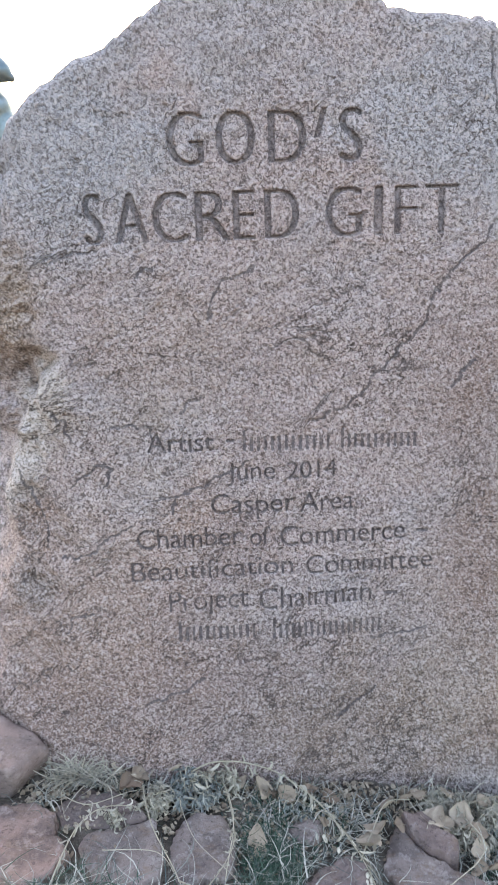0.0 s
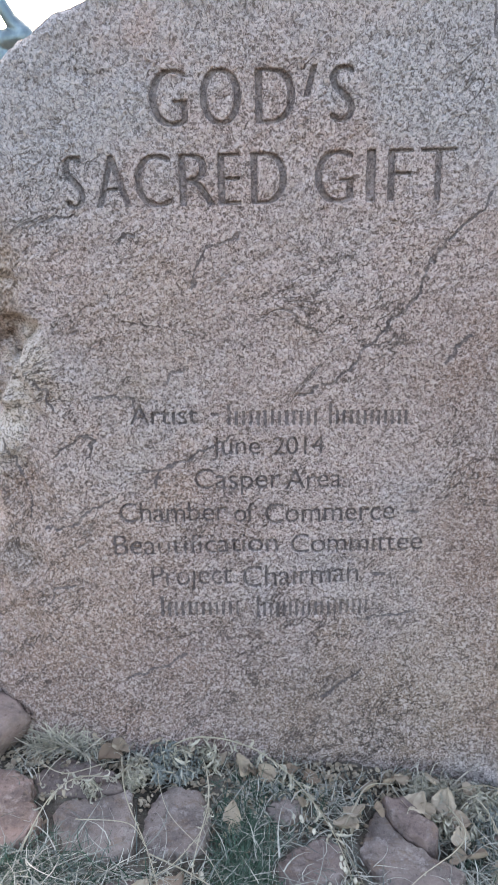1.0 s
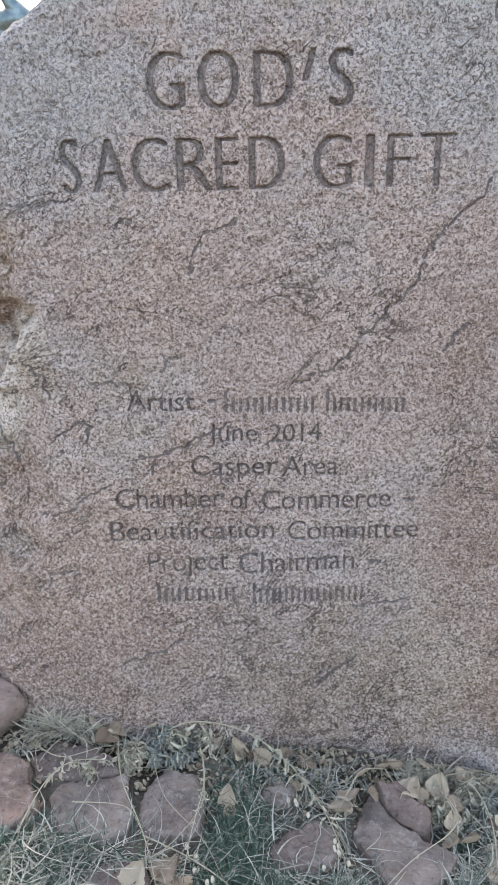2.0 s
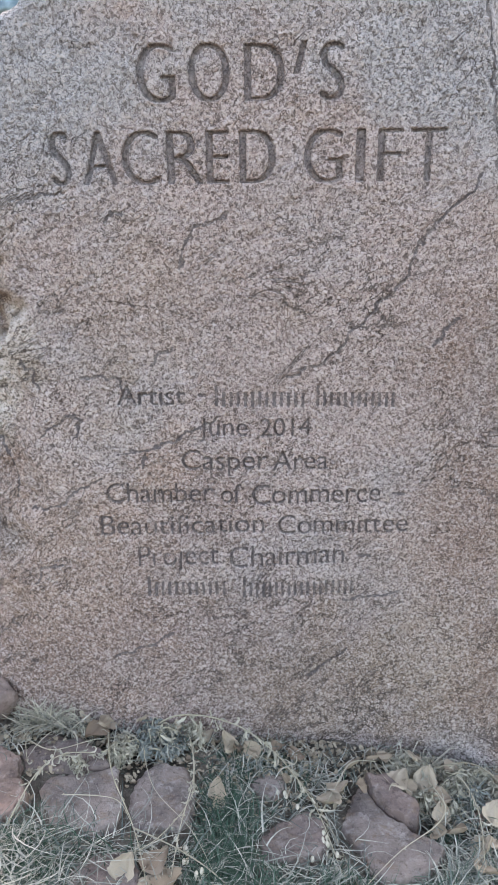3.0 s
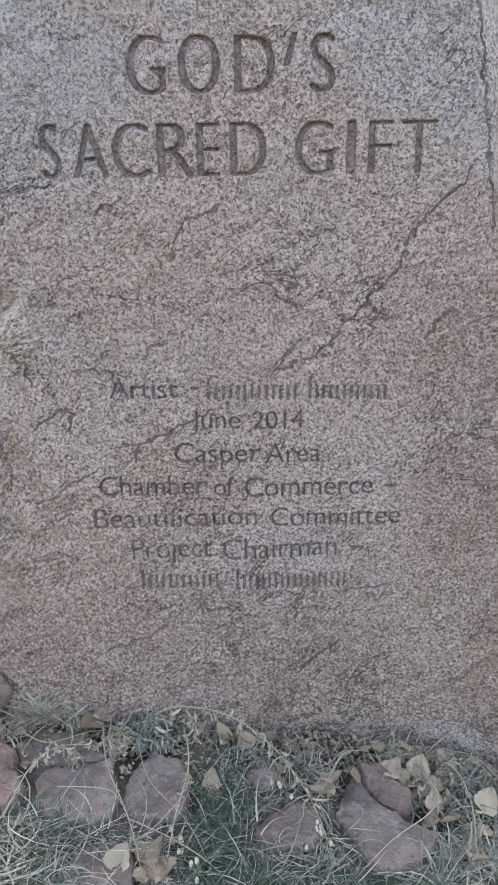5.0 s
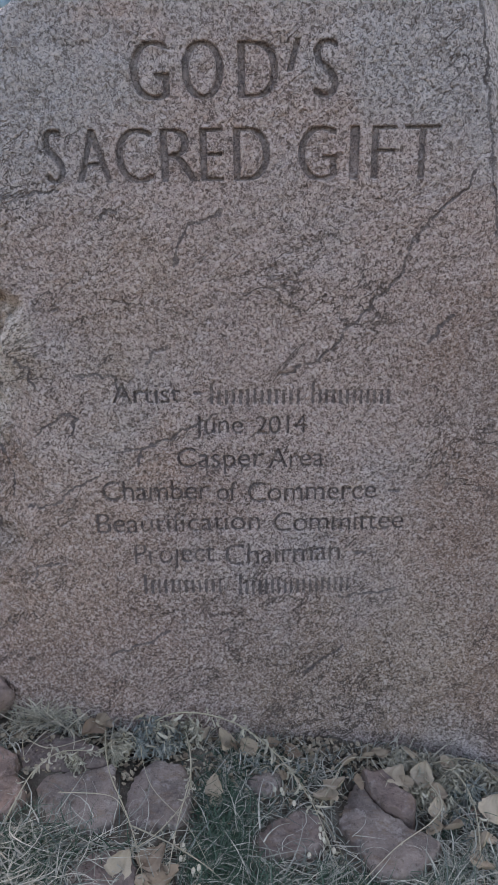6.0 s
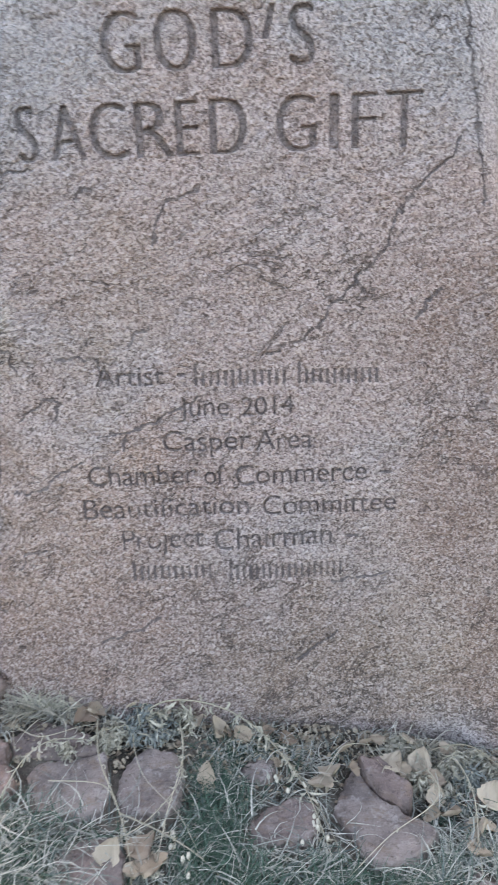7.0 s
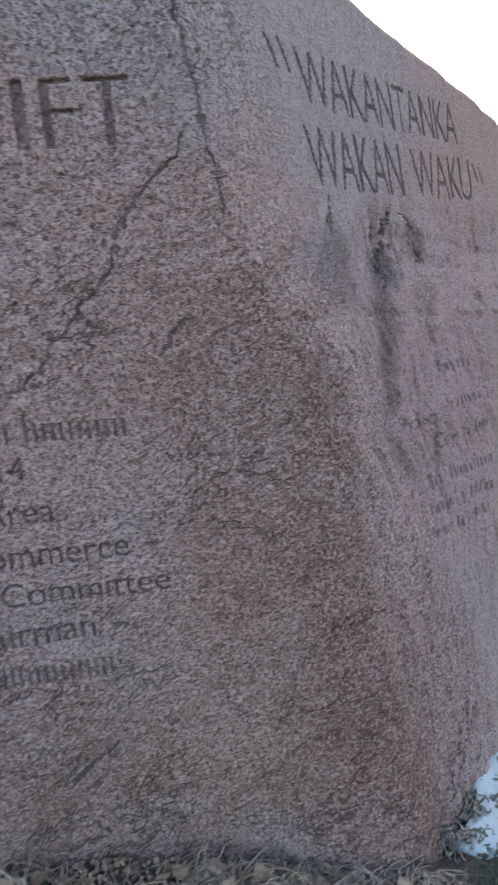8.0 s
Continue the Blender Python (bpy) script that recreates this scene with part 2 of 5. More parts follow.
def straw(name, c1, c2, c3, own=False):
    m = Nodes(name, rough=0.75, spec=0.25)
    r = m.own() if own else m.island()
    c = m.mix(m.ramp(r, 0.0, 0.55), c1, c2)
    c = m.mix(m.ramp(r, 0.6, 1.0), c, c3)
    c = m.mix(m.ramp(m.noise(70, 3, 0.6), 0.5, 0.75, 0, 0.45), c, tuple(v * 0.55 for v in c1))
    return m.done(c, m.noise(220, 2, 0.5), 0.3, 0.003)


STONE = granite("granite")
# letter floors: weathered stone, with the shade of the cut painted in
CUT = granite("granite_cut_shaded", cut=0.78)
SHARP = granite("granite_sharp_cut_shaded", cut=0.92)
TITLE = granite("granite_worn_cut_shaded", cut=0.66)
# crack floors: dirt, plus groove shade painted darker than the relief gives
GRIME_SHADE = granite("dirty_shaded_crack", cut=0.78)
RED_SLAB = sandstone("red_sandstone", (0.25, 0.172, 0.15), (0.145, 0.105, 0.094), (0.32, 0.26, 0.24))
GREY_SLAB = sandstone("grey_sandstone", (0.23, 0.185, 0.17), (0.145, 0.118, 0.112), (0.33, 0.295, 0.28))
DARK_SLAB = sandstone("dark_sandstone", (0.175, 0.127, 0.117), (0.115, 0.087, 0.082), (0.25, 0.205, 0.195))
EARTH = litter("earth_with_litter")
STRAW = straw("dry_grass", (0.11, 0.125, 0.115), (0.41, 0.40, 0.355), (0.075, 0.10, 0.095))
GREEN = straw("green_grass", (0.026, 0.058, 0.04), (0.045, 0.088, 0.064), (0.085, 0.125, 0.10))
STALK = straw("dry_stalk", (0.31, 0.28, 0.215), (0.38, 0.345, 0.275), (0.24, 0.21, 0.16), own=True)
HERB = straw("withered_herb", (0.40, 0.372, 0.305), (0.29, 0.272, 0.225), (0.48, 0.448, 0.375))
DARK_HERB = straw("dark_withered_herb", (0.10, 0.12, 0.118), (0.20, 0.22, 0.21), (0.36, 0.36, 0.32))
LITTER = straw("leaf_litter", (0.18, 0.138, 0.105), (0.33, 0.28, 0.215), (0.15, 0.145, 0.125))
LEAF = straw("fallen_leaf", (0.28, 0.222, 0.168), (0.38, 0.318, 0.25), (0.21, 0.155, 0.118), own=True)


def bronze(name):
    m = Nodes(name, rough=0.42, metal=0.75, spec=0.5)
    c = m.mix(m.ramp(m.noise(6, 4, 0.6), 0.4, 0.65), (0.10, 0.14, 0.16), (0.17, 0.23, 0.26))
    return m.done(c, m.noise(18, 4, 0.6), 0.3, 0.02)


def snow(name):
    m = Nodes(name, rough=0.7, spec=0.3)
    c = m.mix(m.ramp(m.noise(26, 4, 0.7), 0.54, 0.62), (0.42, 0.575, 0.64), (0.075, 0.10, 0.085))
    return m.done(c, m.noise(40, 4, 0.6), 0.5, 0.02)


BRONZE, SNOW = bronze("patinated_bronze"), snow("old_snow")


# ---- shared tools ----
def part(name, data, material, parent=None, label=""):
    """Links a bmesh or a mesh as one object, under a thing when given one."""
    if isinstance(data, bmesh.types.BMesh):
        me = bpy.data.meshes.new(name)
        data.to_mesh(me)
        data.free()
    else:
        me = data
    if material and not me.materials:
        me.materials.append(material)
    me.polygons.foreach_set("use_smooth", [True] * len(me.polygons))
    ob = new(name, me)
    if parent:
        ob.parent = parent
    return tagged(ob, label)


def quad_mesh(name, verts, quads):
    """A mesh from arrays, quickly."""
    me = bpy.data.meshes.new(name)
    n = len(quads)
    me.vertices.add(len(verts))
    me.vertices.foreach_set("co", np.asarray(verts, dtype=np.float32).ravel())
    me.loops.add(n * 4)
    me.loops.foreach_set("vertex_index", np.asarray(quads, dtype=np.int32).ravel())
    me.polygons.add(n)
    me.polygons.foreach_set("loop_start", np.arange(n, dtype=np.int32) * 4)
    me.update(calc_edges=True)
    me.validate()
    return me


def value_noise(x, y, seed=0):
    """Smooth noise from -1 to 1 on arrays, one cell a unit."""
    xi, yi = np.floor(x).astype(np.int64), np.floor(y).astype(np.int64)
    fx, fy = x - xi, y - yi
    fx, fy = fx * fx * fx * (fx * (fx * 6 - 15) + 10), fy * fy * fy * (fy * (fy * 6 - 15) + 10)

    def h(i, j):
        k = (i * 374761393 + j * 668265263 + seed * 1442695041) & 0x7FFFFFFF
        k = ((k ^ (k >> 13)) * 1274126177) & 0x7FFFFFFF
        return ((k ^ (k >> 16)) & 0xFFFF) / 32767.5 - 1.0

    top = h(xi, yi) * (1 - fx) + h(xi + 1, yi) * fx
    low = h(xi, yi + 1) * (1 - fx) + h(xi + 1, yi + 1) * fx
    return top * (1 - fy) + low * fy


def octaves(x, y, seed, n=4, gain=0.5):
    total, amp = 0.0, 1.0
    for k in range(n):
        c_, s_ = math.cos(0.6 + 0.9 * k), math.sin(0.6 + 0.9 * k)
        total = total + amp * value_noise((x * c_ - y * s_) * 2 ** k + 17.3 * k, (x * s_ + y * c_) * 2 ** k - 9.1 * k, seed + k)
        amp *= gain
    return total


# ---- the inscribed boulder: its plan ----
def face_y(x, z):
    """How far off the front of the stone stands: upright above, its foot coming forward."""
    k = np.clip(0.12 - 0.16 * (x + 0.2), 0.04, 0.12)
    toe = 0.2 * np.maximum(0, x - 0.5) * np.clip((0.6 - z) / 0.85, 0, 1)
    return 1.672 + 0.05 * x + np.minimum(0, z - 0.75) * k - toe


def corner_x(z):
    return np.interp(z, [-0.3, 0, 0.3, 0.65, 0.9, 1.05, 1.2, 1.36, 1.47, 1.62, 1.9],
                     [1.01, 0.955, 0.9, 0.85, 0.785, 0.7, 0.645, 0.615, 0.595, 0.56, 0.55])


def left_x(z):
    return np.interp(z, [-0.3, 0, 0.5, 0.9, 1.1, 1.25, 1.4, 1.53, 1.9], [-0.92, -0.88, -0.84, -0.78, -0.70, -0.60, -0.55, -0.53, -0.53])


def ground_z(x, y):
    rise = np.interp(x, [-1.5, -0.6, -0.4, -0.156, 0.084, 0.326, 0.567, 0.8, 1.2], [0.1, -0.045, -0.075, -0.112, -0.152, -0.205, -0.235, -0.25, -0.25])
    return rise + 0.03 * (np.clip(y, 0, 2.2) - 1.6)


SIDE = Vector((math.cos(radians(47)), math.sin(radians(47)), 0))  # the inscribed flank runs back this way
FLANK = 1.75


# ---- lettering, as outlines to cut ----
def glyphs(text, fat=0.0):
    """Flat outlines of a text, as corners and triangles, its baseline at 0 and capitals 1 high."""
    def shape(body, fat):
        cu = bpy.data.curves.new("letters", "FONT")
        cu.body, cu.resolution_u, cu.offset = body, 6, fat
        ob = new("letters", cu)
        bpy.context.view_layer.update()
        ev = ob.evaluated_get(bpy.context.evaluated_depsgraph_get())
        me = ev.to_mesh()
        me.calc_loop_triangles()
        v = np.array([p.co[:2] for p in me.vertices])
        t = np.array([q.vertices[:] for q in me.loop_triangles])
        ev.to_mesh_clear()
        bpy.data.objects.remove(ob)
        bpy.data.curves.remove(cu)
        return v, t
    cap, _ = shape("H", 0.0)
    v, t = shape(text, fat)
    return v / cap[:, 1].max(), t


class Carving:
    """A raster of cuts on one face of the stone, across and up in metres."""

    def __init__(self, x0, x1, z0, z1, step=0.00125):
        self.x0, self.z0, self.step = x0, z0, step
        self.nx, self.nz = int((x1 - x0) / step), int((z1 - z0) / step)
        self.cut = np.zeros((self.nz, self.nx), dtype=np.float32)
        self.which = np.zeros((self.nz, self.nx), dtype=np.int16)
        self.names = []

    def fill(self, tri, k):
        p = (np.asarray(tri) - (self.x0, self.z0)) / self.step
        lo, hi = np.floor(p.min(0)).astype(int), np.ceil(p.max(0)).astype(int) + 1
        lo, hi = np.maximum(lo, 0), np.minimum(hi, (self.nx, self.nz))
        if (hi <= lo).any():
            return
        gx, gz = np.meshgrid(np.arange(lo[0], hi[0]) + 0.5, np.arange(lo[1], hi[1]) + 0.5)
        (ax, ay), (bx, by), (cx, cy) = p
        d = (bx - ax) * (cy - ay) - (by - ay) * (cx - ax)
        if abs(d) < 1e-9:
            return
        u = ((gx - ax) * (cy - ay) - (gz - ay) * (cx - ax)) / d
        w = ((bx - ax) * (gz - ay) - (by - ay) * (gx - ax)) / d
        inside = (u >= -0.01) & (w >= -0.01) & (u + w <= 1.01)
        self.cut[lo[1]:hi[1], lo[0]:hi[0]][inside] = 1
        self.which[lo[1]:hi[1], lo[0]:hi[0]][inside] = k

    def engrave(self, name, text, x0, x1, z0, z1, drop=0.0, fat=0.0, stem=0):
        """Cut a word whose capitals reach from z0 to z1, between x0 and x1. drop: fall of its line per metre. stem: cells by which upright strokes grow each way."""
        x0, x1 = x0 + stem * self.step, x1 - stem * self.step
        self.names.append((name, text))
        k = len(self.names)
        if text in ("-", "*", "|"):
            inset = {"-": (0.42, 0.56), "*": (0.18, 0.46), "|": (0.0, 1.0)}[text]
            lo, hi = z0 + (z1 - z0) * inset[0], z0 + (z1 - z0) * inset[1]
            v, tris = np.array([(x0, lo), (x1, lo), (x1, hi), (x0, hi)]), [(0, 1, 2), (0, 2, 3)]
        else:
            v, tris = glyphs(text, fat)
            left, right = v[:, 0].min(), v[:, 0].max()
            v = np.column_stack((x0 + (v[:, 0] - left) / (right - left) * (x1 - x0), z0 + v[:, 1] * (z1 - z0)))
        v[:, 1] -= (v[:, 0] - x0) * drop
        for q in tris:
            self.fill([v[i] for i in q], k)
        for _ in range(stem):
            a, b = (int((v[:, 0].min() - self.x0) / self.step) - 9, int((v[:, 0].max() - self.x0) / self.step) + 9)
            c, d = (int((v[:, 1].min() - self.z0) / self.step) - 2, int((v[:, 1].max() - self.z0) / self.step) + 3)
            near, dug = self.which[c:d, a:b], self.cut[c:d, a:b]
            grown = ((np.roll(near, 1, 1) == k) | (np.roll(near, -1, 1) == k)) & (near == 0)
            near[grown], dug[grown] = k, 1

    def spell(self, text, x0, x1, z0, z1, drop=0.0, fat=0.004, stem=0):
        """Cut a word letter by letter, each a piece of its own."""
        whole = glyphs(text)[0]
        left, span = whole[:, 0].min(), np.ptp(whole[:, 0])
        for n in range(len(text)):
            own = glyphs(text[n])[0]
            b = glyphs(text[:n + 1])[0][:, 0].max()
            a = b - np.ptp(own[:, 0])
            p, q = x0 + (a - left) / span * (x1 - x0), x0 + (b - left) / span * (x1 - x0)
            fall = drop * (p - x0)
            self.engrave("letter", text[n], p, q, z0 - fall, z1 - fall, drop, fat, stem)

    def tally(self, x0, x1, z0, z1, pitch, slope=0.0):
        """A row of plain upright bars where worn small lettering stands."""
        n = max(2, round((x1 - x0) / pitch))
        for k in range(n):
            a = x0 + (x1 - x0) * k / n
            z = z0 + slope * (a - x0)
            self.engrave("engraved_bar", "|", a, a + 0.42 * (x1 - x0) / n, z, z + (z1 - z0) * (1.0 if k == 0 else 0.68))

    def soften(self, n=1):
        c = self.cut
        for _ in range(n):
            for ax in (0, 1):
                c = (np.roll(c, 1, ax) + c * 2 + np.roll(c, -1, ax)) / 4
        self.soft = c
        for _ in range(n + 1):
            for ax in (0, 1):
                for by in (1, -1):
                    near = np.roll(self.which, by, ax)
                    self.which = np.where(self.which == 0, near, self.which)

    def at(self, x, z):
        i = np.clip(((x - self.x0) / self.step).astype(int), 0, self.nx - 1)
        j = np.clip(((z - self.z0) / self.step).astype(int), 0, self.nz - 1)
        return self.soft[j, i], self.which[j, i]


front = Carving(-0.7, 1.1, -0.3, 1.85, 0.001)
for ch, x0, x1 in (("G", -0.155, -0.075), ("O", -0.048, 0.037), ("D", 0.067, 0.150), ("S", 0.222, 0.275)):
    front.engrave("letter", ch, x0, x1, 1.458, 1.570, 0.0, -0.026, 4)
front.engrave("apostrophe", "/", 0.168, 0.196, 1.512, 1.568, 0.0, 0.0, 3)
for ch, x0, x1 in (("S", -0.352, -0.308), ("A", -0.284, -0.207), ("C", -0.197, -0.118), ("R", -0.101, -0.022), ("E", -0.016, 0.033),
                   ("D", 0.055, 0.132), ("G", 0.193, 0.276), ("I", 0.304, 0.323), ("F", 0.350, 0.401), ("T", 0.421, 0.494)):
    front.engrave("letter", ch, x0, x1, 1.298, 1.409, 0.0, -0.026, 4)
for word, x0, x1, z0, z1 in (
        ("Artist", -0.249, -0.084, 0.803, 0.851), ("-", -0.053, -0.033, 0.803, 0.851), ("*", -0.012, 0.213, 0.799, 0.851), ("*", 0.232, 0.431, 0.796, 0.848),
        ("June", -0.054, 0.065, 0.724, 0.769), ("2014", 0.097, 0.221, 0.722, 0.767),
        ("Casper", -0.098, 0.114, 0.637, 0.688), ("Area", 0.128, 0.265, 0.634, 0.684),
        ("Chamber", -0.289, -0.022, 0.555, 0.605), ("of", -0.002, 0.048, 0.550, 0.600), ("Commerce", 0.076, 0.399, 0.544, 0.597), ("-", 0.429, 0.461, 0.54, 0.592),
        ("Beautification", -0.308, 0.106, 0.470, 0.520), ("Committee", 0.140, 0.473, 0.461, 0.513),
        ("Project", -0.215, -0.011, 0.385, 0.440), ("Chairman", 0.017, 0.313, 0.374, 0.432), ("-", 0.348, 0.382, 0.369, 0.425),
        ("*", -0.194, 0.014, 0.302, 0.358), ("*", 0.051, 0.349, 0.288, 0.346)):
    if word == "*":
        front.tally(x0, x1, z0, z1, 0.017, -0.02)
    elif word == "-":
        front.engrave("engraved_bar", word, x0, x1, z0, z1)
    else:
        front.spell(word, x0, x1, z0, z1, 0.0, -0.007)
front.soften(2)

side = Carving(0.0, 1.3, 0.3, 1.6, 0.002)
for word, s0, s1, z, cap, drop in (("WAKAN", 0.303, 0.675, 1.380, 0.109, 0.07), ("TANKA", 0.687, 1.04, 1.356, 0.104, 0.045), ("WAKAN", 0.283, 0.675, 1.222, 0.124, 0.045), ("WAKU", 0.736, 1.09, 1.200, 0.119, 0.03)):
    side.spell(word, s0, s1, z, z + cap, drop, -0.017)
side.engrave("quotation_mark", "\\", 0.213, 0.240, 1.441, 1.496)
side.engrave("quotation_mark", "\\", 0.254, 0.278, 1.438, 1.494)
side.engrave("quotation_mark", "\\", 1.115, 1.150, 1.248, 1.294)
side.engrave("quotation_mark", "\\", 1.160, 1.190, 1.238, 1.282)
# rows of small worn lettering lower down
side.spell("Project", 0.268, 0.435, 0.684, 0.719, 0.1, -0.004)
side.spell("City", 0.40, 0.506, 0.606, 0.645, 0.08, -0.004)
side.spell("of", 0.545, 0.595, 0.597, 0.634, 0.08, -0.004)
for s0, s1, z in ((0.505, 0.69, 0.780), (0.49, 0.52, 0.684), (0.545, 0.72, 0.682), (0.625, 0.73, 0.592), (0.34, 0.42, 0.523), (0.45, 0.70, 0.514),
                  (0.326, 0.44, 0.457), (0.475, 0.505, 0.442), (0.53, 0.67, 0.436), (0.313, 0.42, 0.401), (0.445, 0.475, 0.385), (0.50, 0.64, 0.38)):
    side.tally(s0, s1, z, z + 0.034, 0.019, -0.1)
side.soften(2)


def crack_field(x, z, line, width, wander):
    """Depth of a wandering crack along a line of points, 0 to 1."""
    wx = x + wander * value_noise(x * 45, z * 45, 91)
    wz = z + wander * value_noise(x * 45 + 7, z * 45, 92)
    wx, wz = wx + 0.5 * wander * value_noise(x * 130, z * 130, 93), wz + 0.5 * wander * value_noise(x * 130, z * 130, 94)
    best = np.full(x.shape, 9.0)
    for (ax, az), (bx, bz) in zip(line[:-1], line[1:]):
        dx, dz = bx - ax, bz - az
        f = np.clip(((wx - ax) * dx + (wz - az) * dz) / (dx * dx + dz * dz), 0, 1)
        best = np.minimum(best, np.hypot(wx - ax - f * dx, wz - az - f * dz))
    return np.clip(1 - best / width, 0, 1)


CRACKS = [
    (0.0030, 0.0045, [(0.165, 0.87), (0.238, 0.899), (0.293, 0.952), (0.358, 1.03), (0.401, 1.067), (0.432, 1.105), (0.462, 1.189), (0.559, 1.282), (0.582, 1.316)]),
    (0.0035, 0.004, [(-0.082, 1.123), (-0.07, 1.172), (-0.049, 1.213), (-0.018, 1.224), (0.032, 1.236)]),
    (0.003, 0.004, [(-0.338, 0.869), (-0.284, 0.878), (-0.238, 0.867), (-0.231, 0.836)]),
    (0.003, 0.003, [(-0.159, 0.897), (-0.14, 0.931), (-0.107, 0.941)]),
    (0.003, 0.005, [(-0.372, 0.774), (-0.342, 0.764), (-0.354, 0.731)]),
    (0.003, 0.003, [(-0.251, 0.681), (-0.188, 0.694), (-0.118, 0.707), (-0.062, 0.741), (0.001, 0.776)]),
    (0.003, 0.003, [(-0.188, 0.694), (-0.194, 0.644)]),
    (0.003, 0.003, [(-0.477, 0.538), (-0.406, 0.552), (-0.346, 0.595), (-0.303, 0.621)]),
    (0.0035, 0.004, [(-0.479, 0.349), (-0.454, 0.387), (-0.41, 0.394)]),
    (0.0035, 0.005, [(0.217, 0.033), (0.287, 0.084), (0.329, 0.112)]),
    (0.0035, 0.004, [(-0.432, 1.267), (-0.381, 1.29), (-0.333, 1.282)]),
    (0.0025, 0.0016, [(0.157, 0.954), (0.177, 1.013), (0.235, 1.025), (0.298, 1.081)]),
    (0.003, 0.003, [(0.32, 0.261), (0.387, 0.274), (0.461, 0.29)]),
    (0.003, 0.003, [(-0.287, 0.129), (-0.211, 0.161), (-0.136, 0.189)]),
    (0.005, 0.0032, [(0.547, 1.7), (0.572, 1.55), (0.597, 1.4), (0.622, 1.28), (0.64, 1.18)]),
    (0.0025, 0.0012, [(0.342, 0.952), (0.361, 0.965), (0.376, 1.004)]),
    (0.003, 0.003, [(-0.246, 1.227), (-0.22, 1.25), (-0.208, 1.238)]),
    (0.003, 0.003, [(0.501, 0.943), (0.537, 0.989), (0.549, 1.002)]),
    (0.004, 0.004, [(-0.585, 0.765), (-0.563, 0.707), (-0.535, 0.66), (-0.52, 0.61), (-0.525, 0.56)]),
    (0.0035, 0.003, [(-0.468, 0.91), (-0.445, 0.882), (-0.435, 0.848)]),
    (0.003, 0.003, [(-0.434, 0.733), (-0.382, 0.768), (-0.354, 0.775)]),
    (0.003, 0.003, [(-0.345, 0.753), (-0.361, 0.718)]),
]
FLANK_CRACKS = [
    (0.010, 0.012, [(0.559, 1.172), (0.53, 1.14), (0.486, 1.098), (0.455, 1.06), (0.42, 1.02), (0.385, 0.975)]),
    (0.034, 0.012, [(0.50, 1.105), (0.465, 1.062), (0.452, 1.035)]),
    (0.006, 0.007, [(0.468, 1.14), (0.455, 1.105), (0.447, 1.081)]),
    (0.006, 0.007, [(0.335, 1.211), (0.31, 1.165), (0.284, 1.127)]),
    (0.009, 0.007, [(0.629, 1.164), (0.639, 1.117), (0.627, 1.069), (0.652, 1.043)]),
]


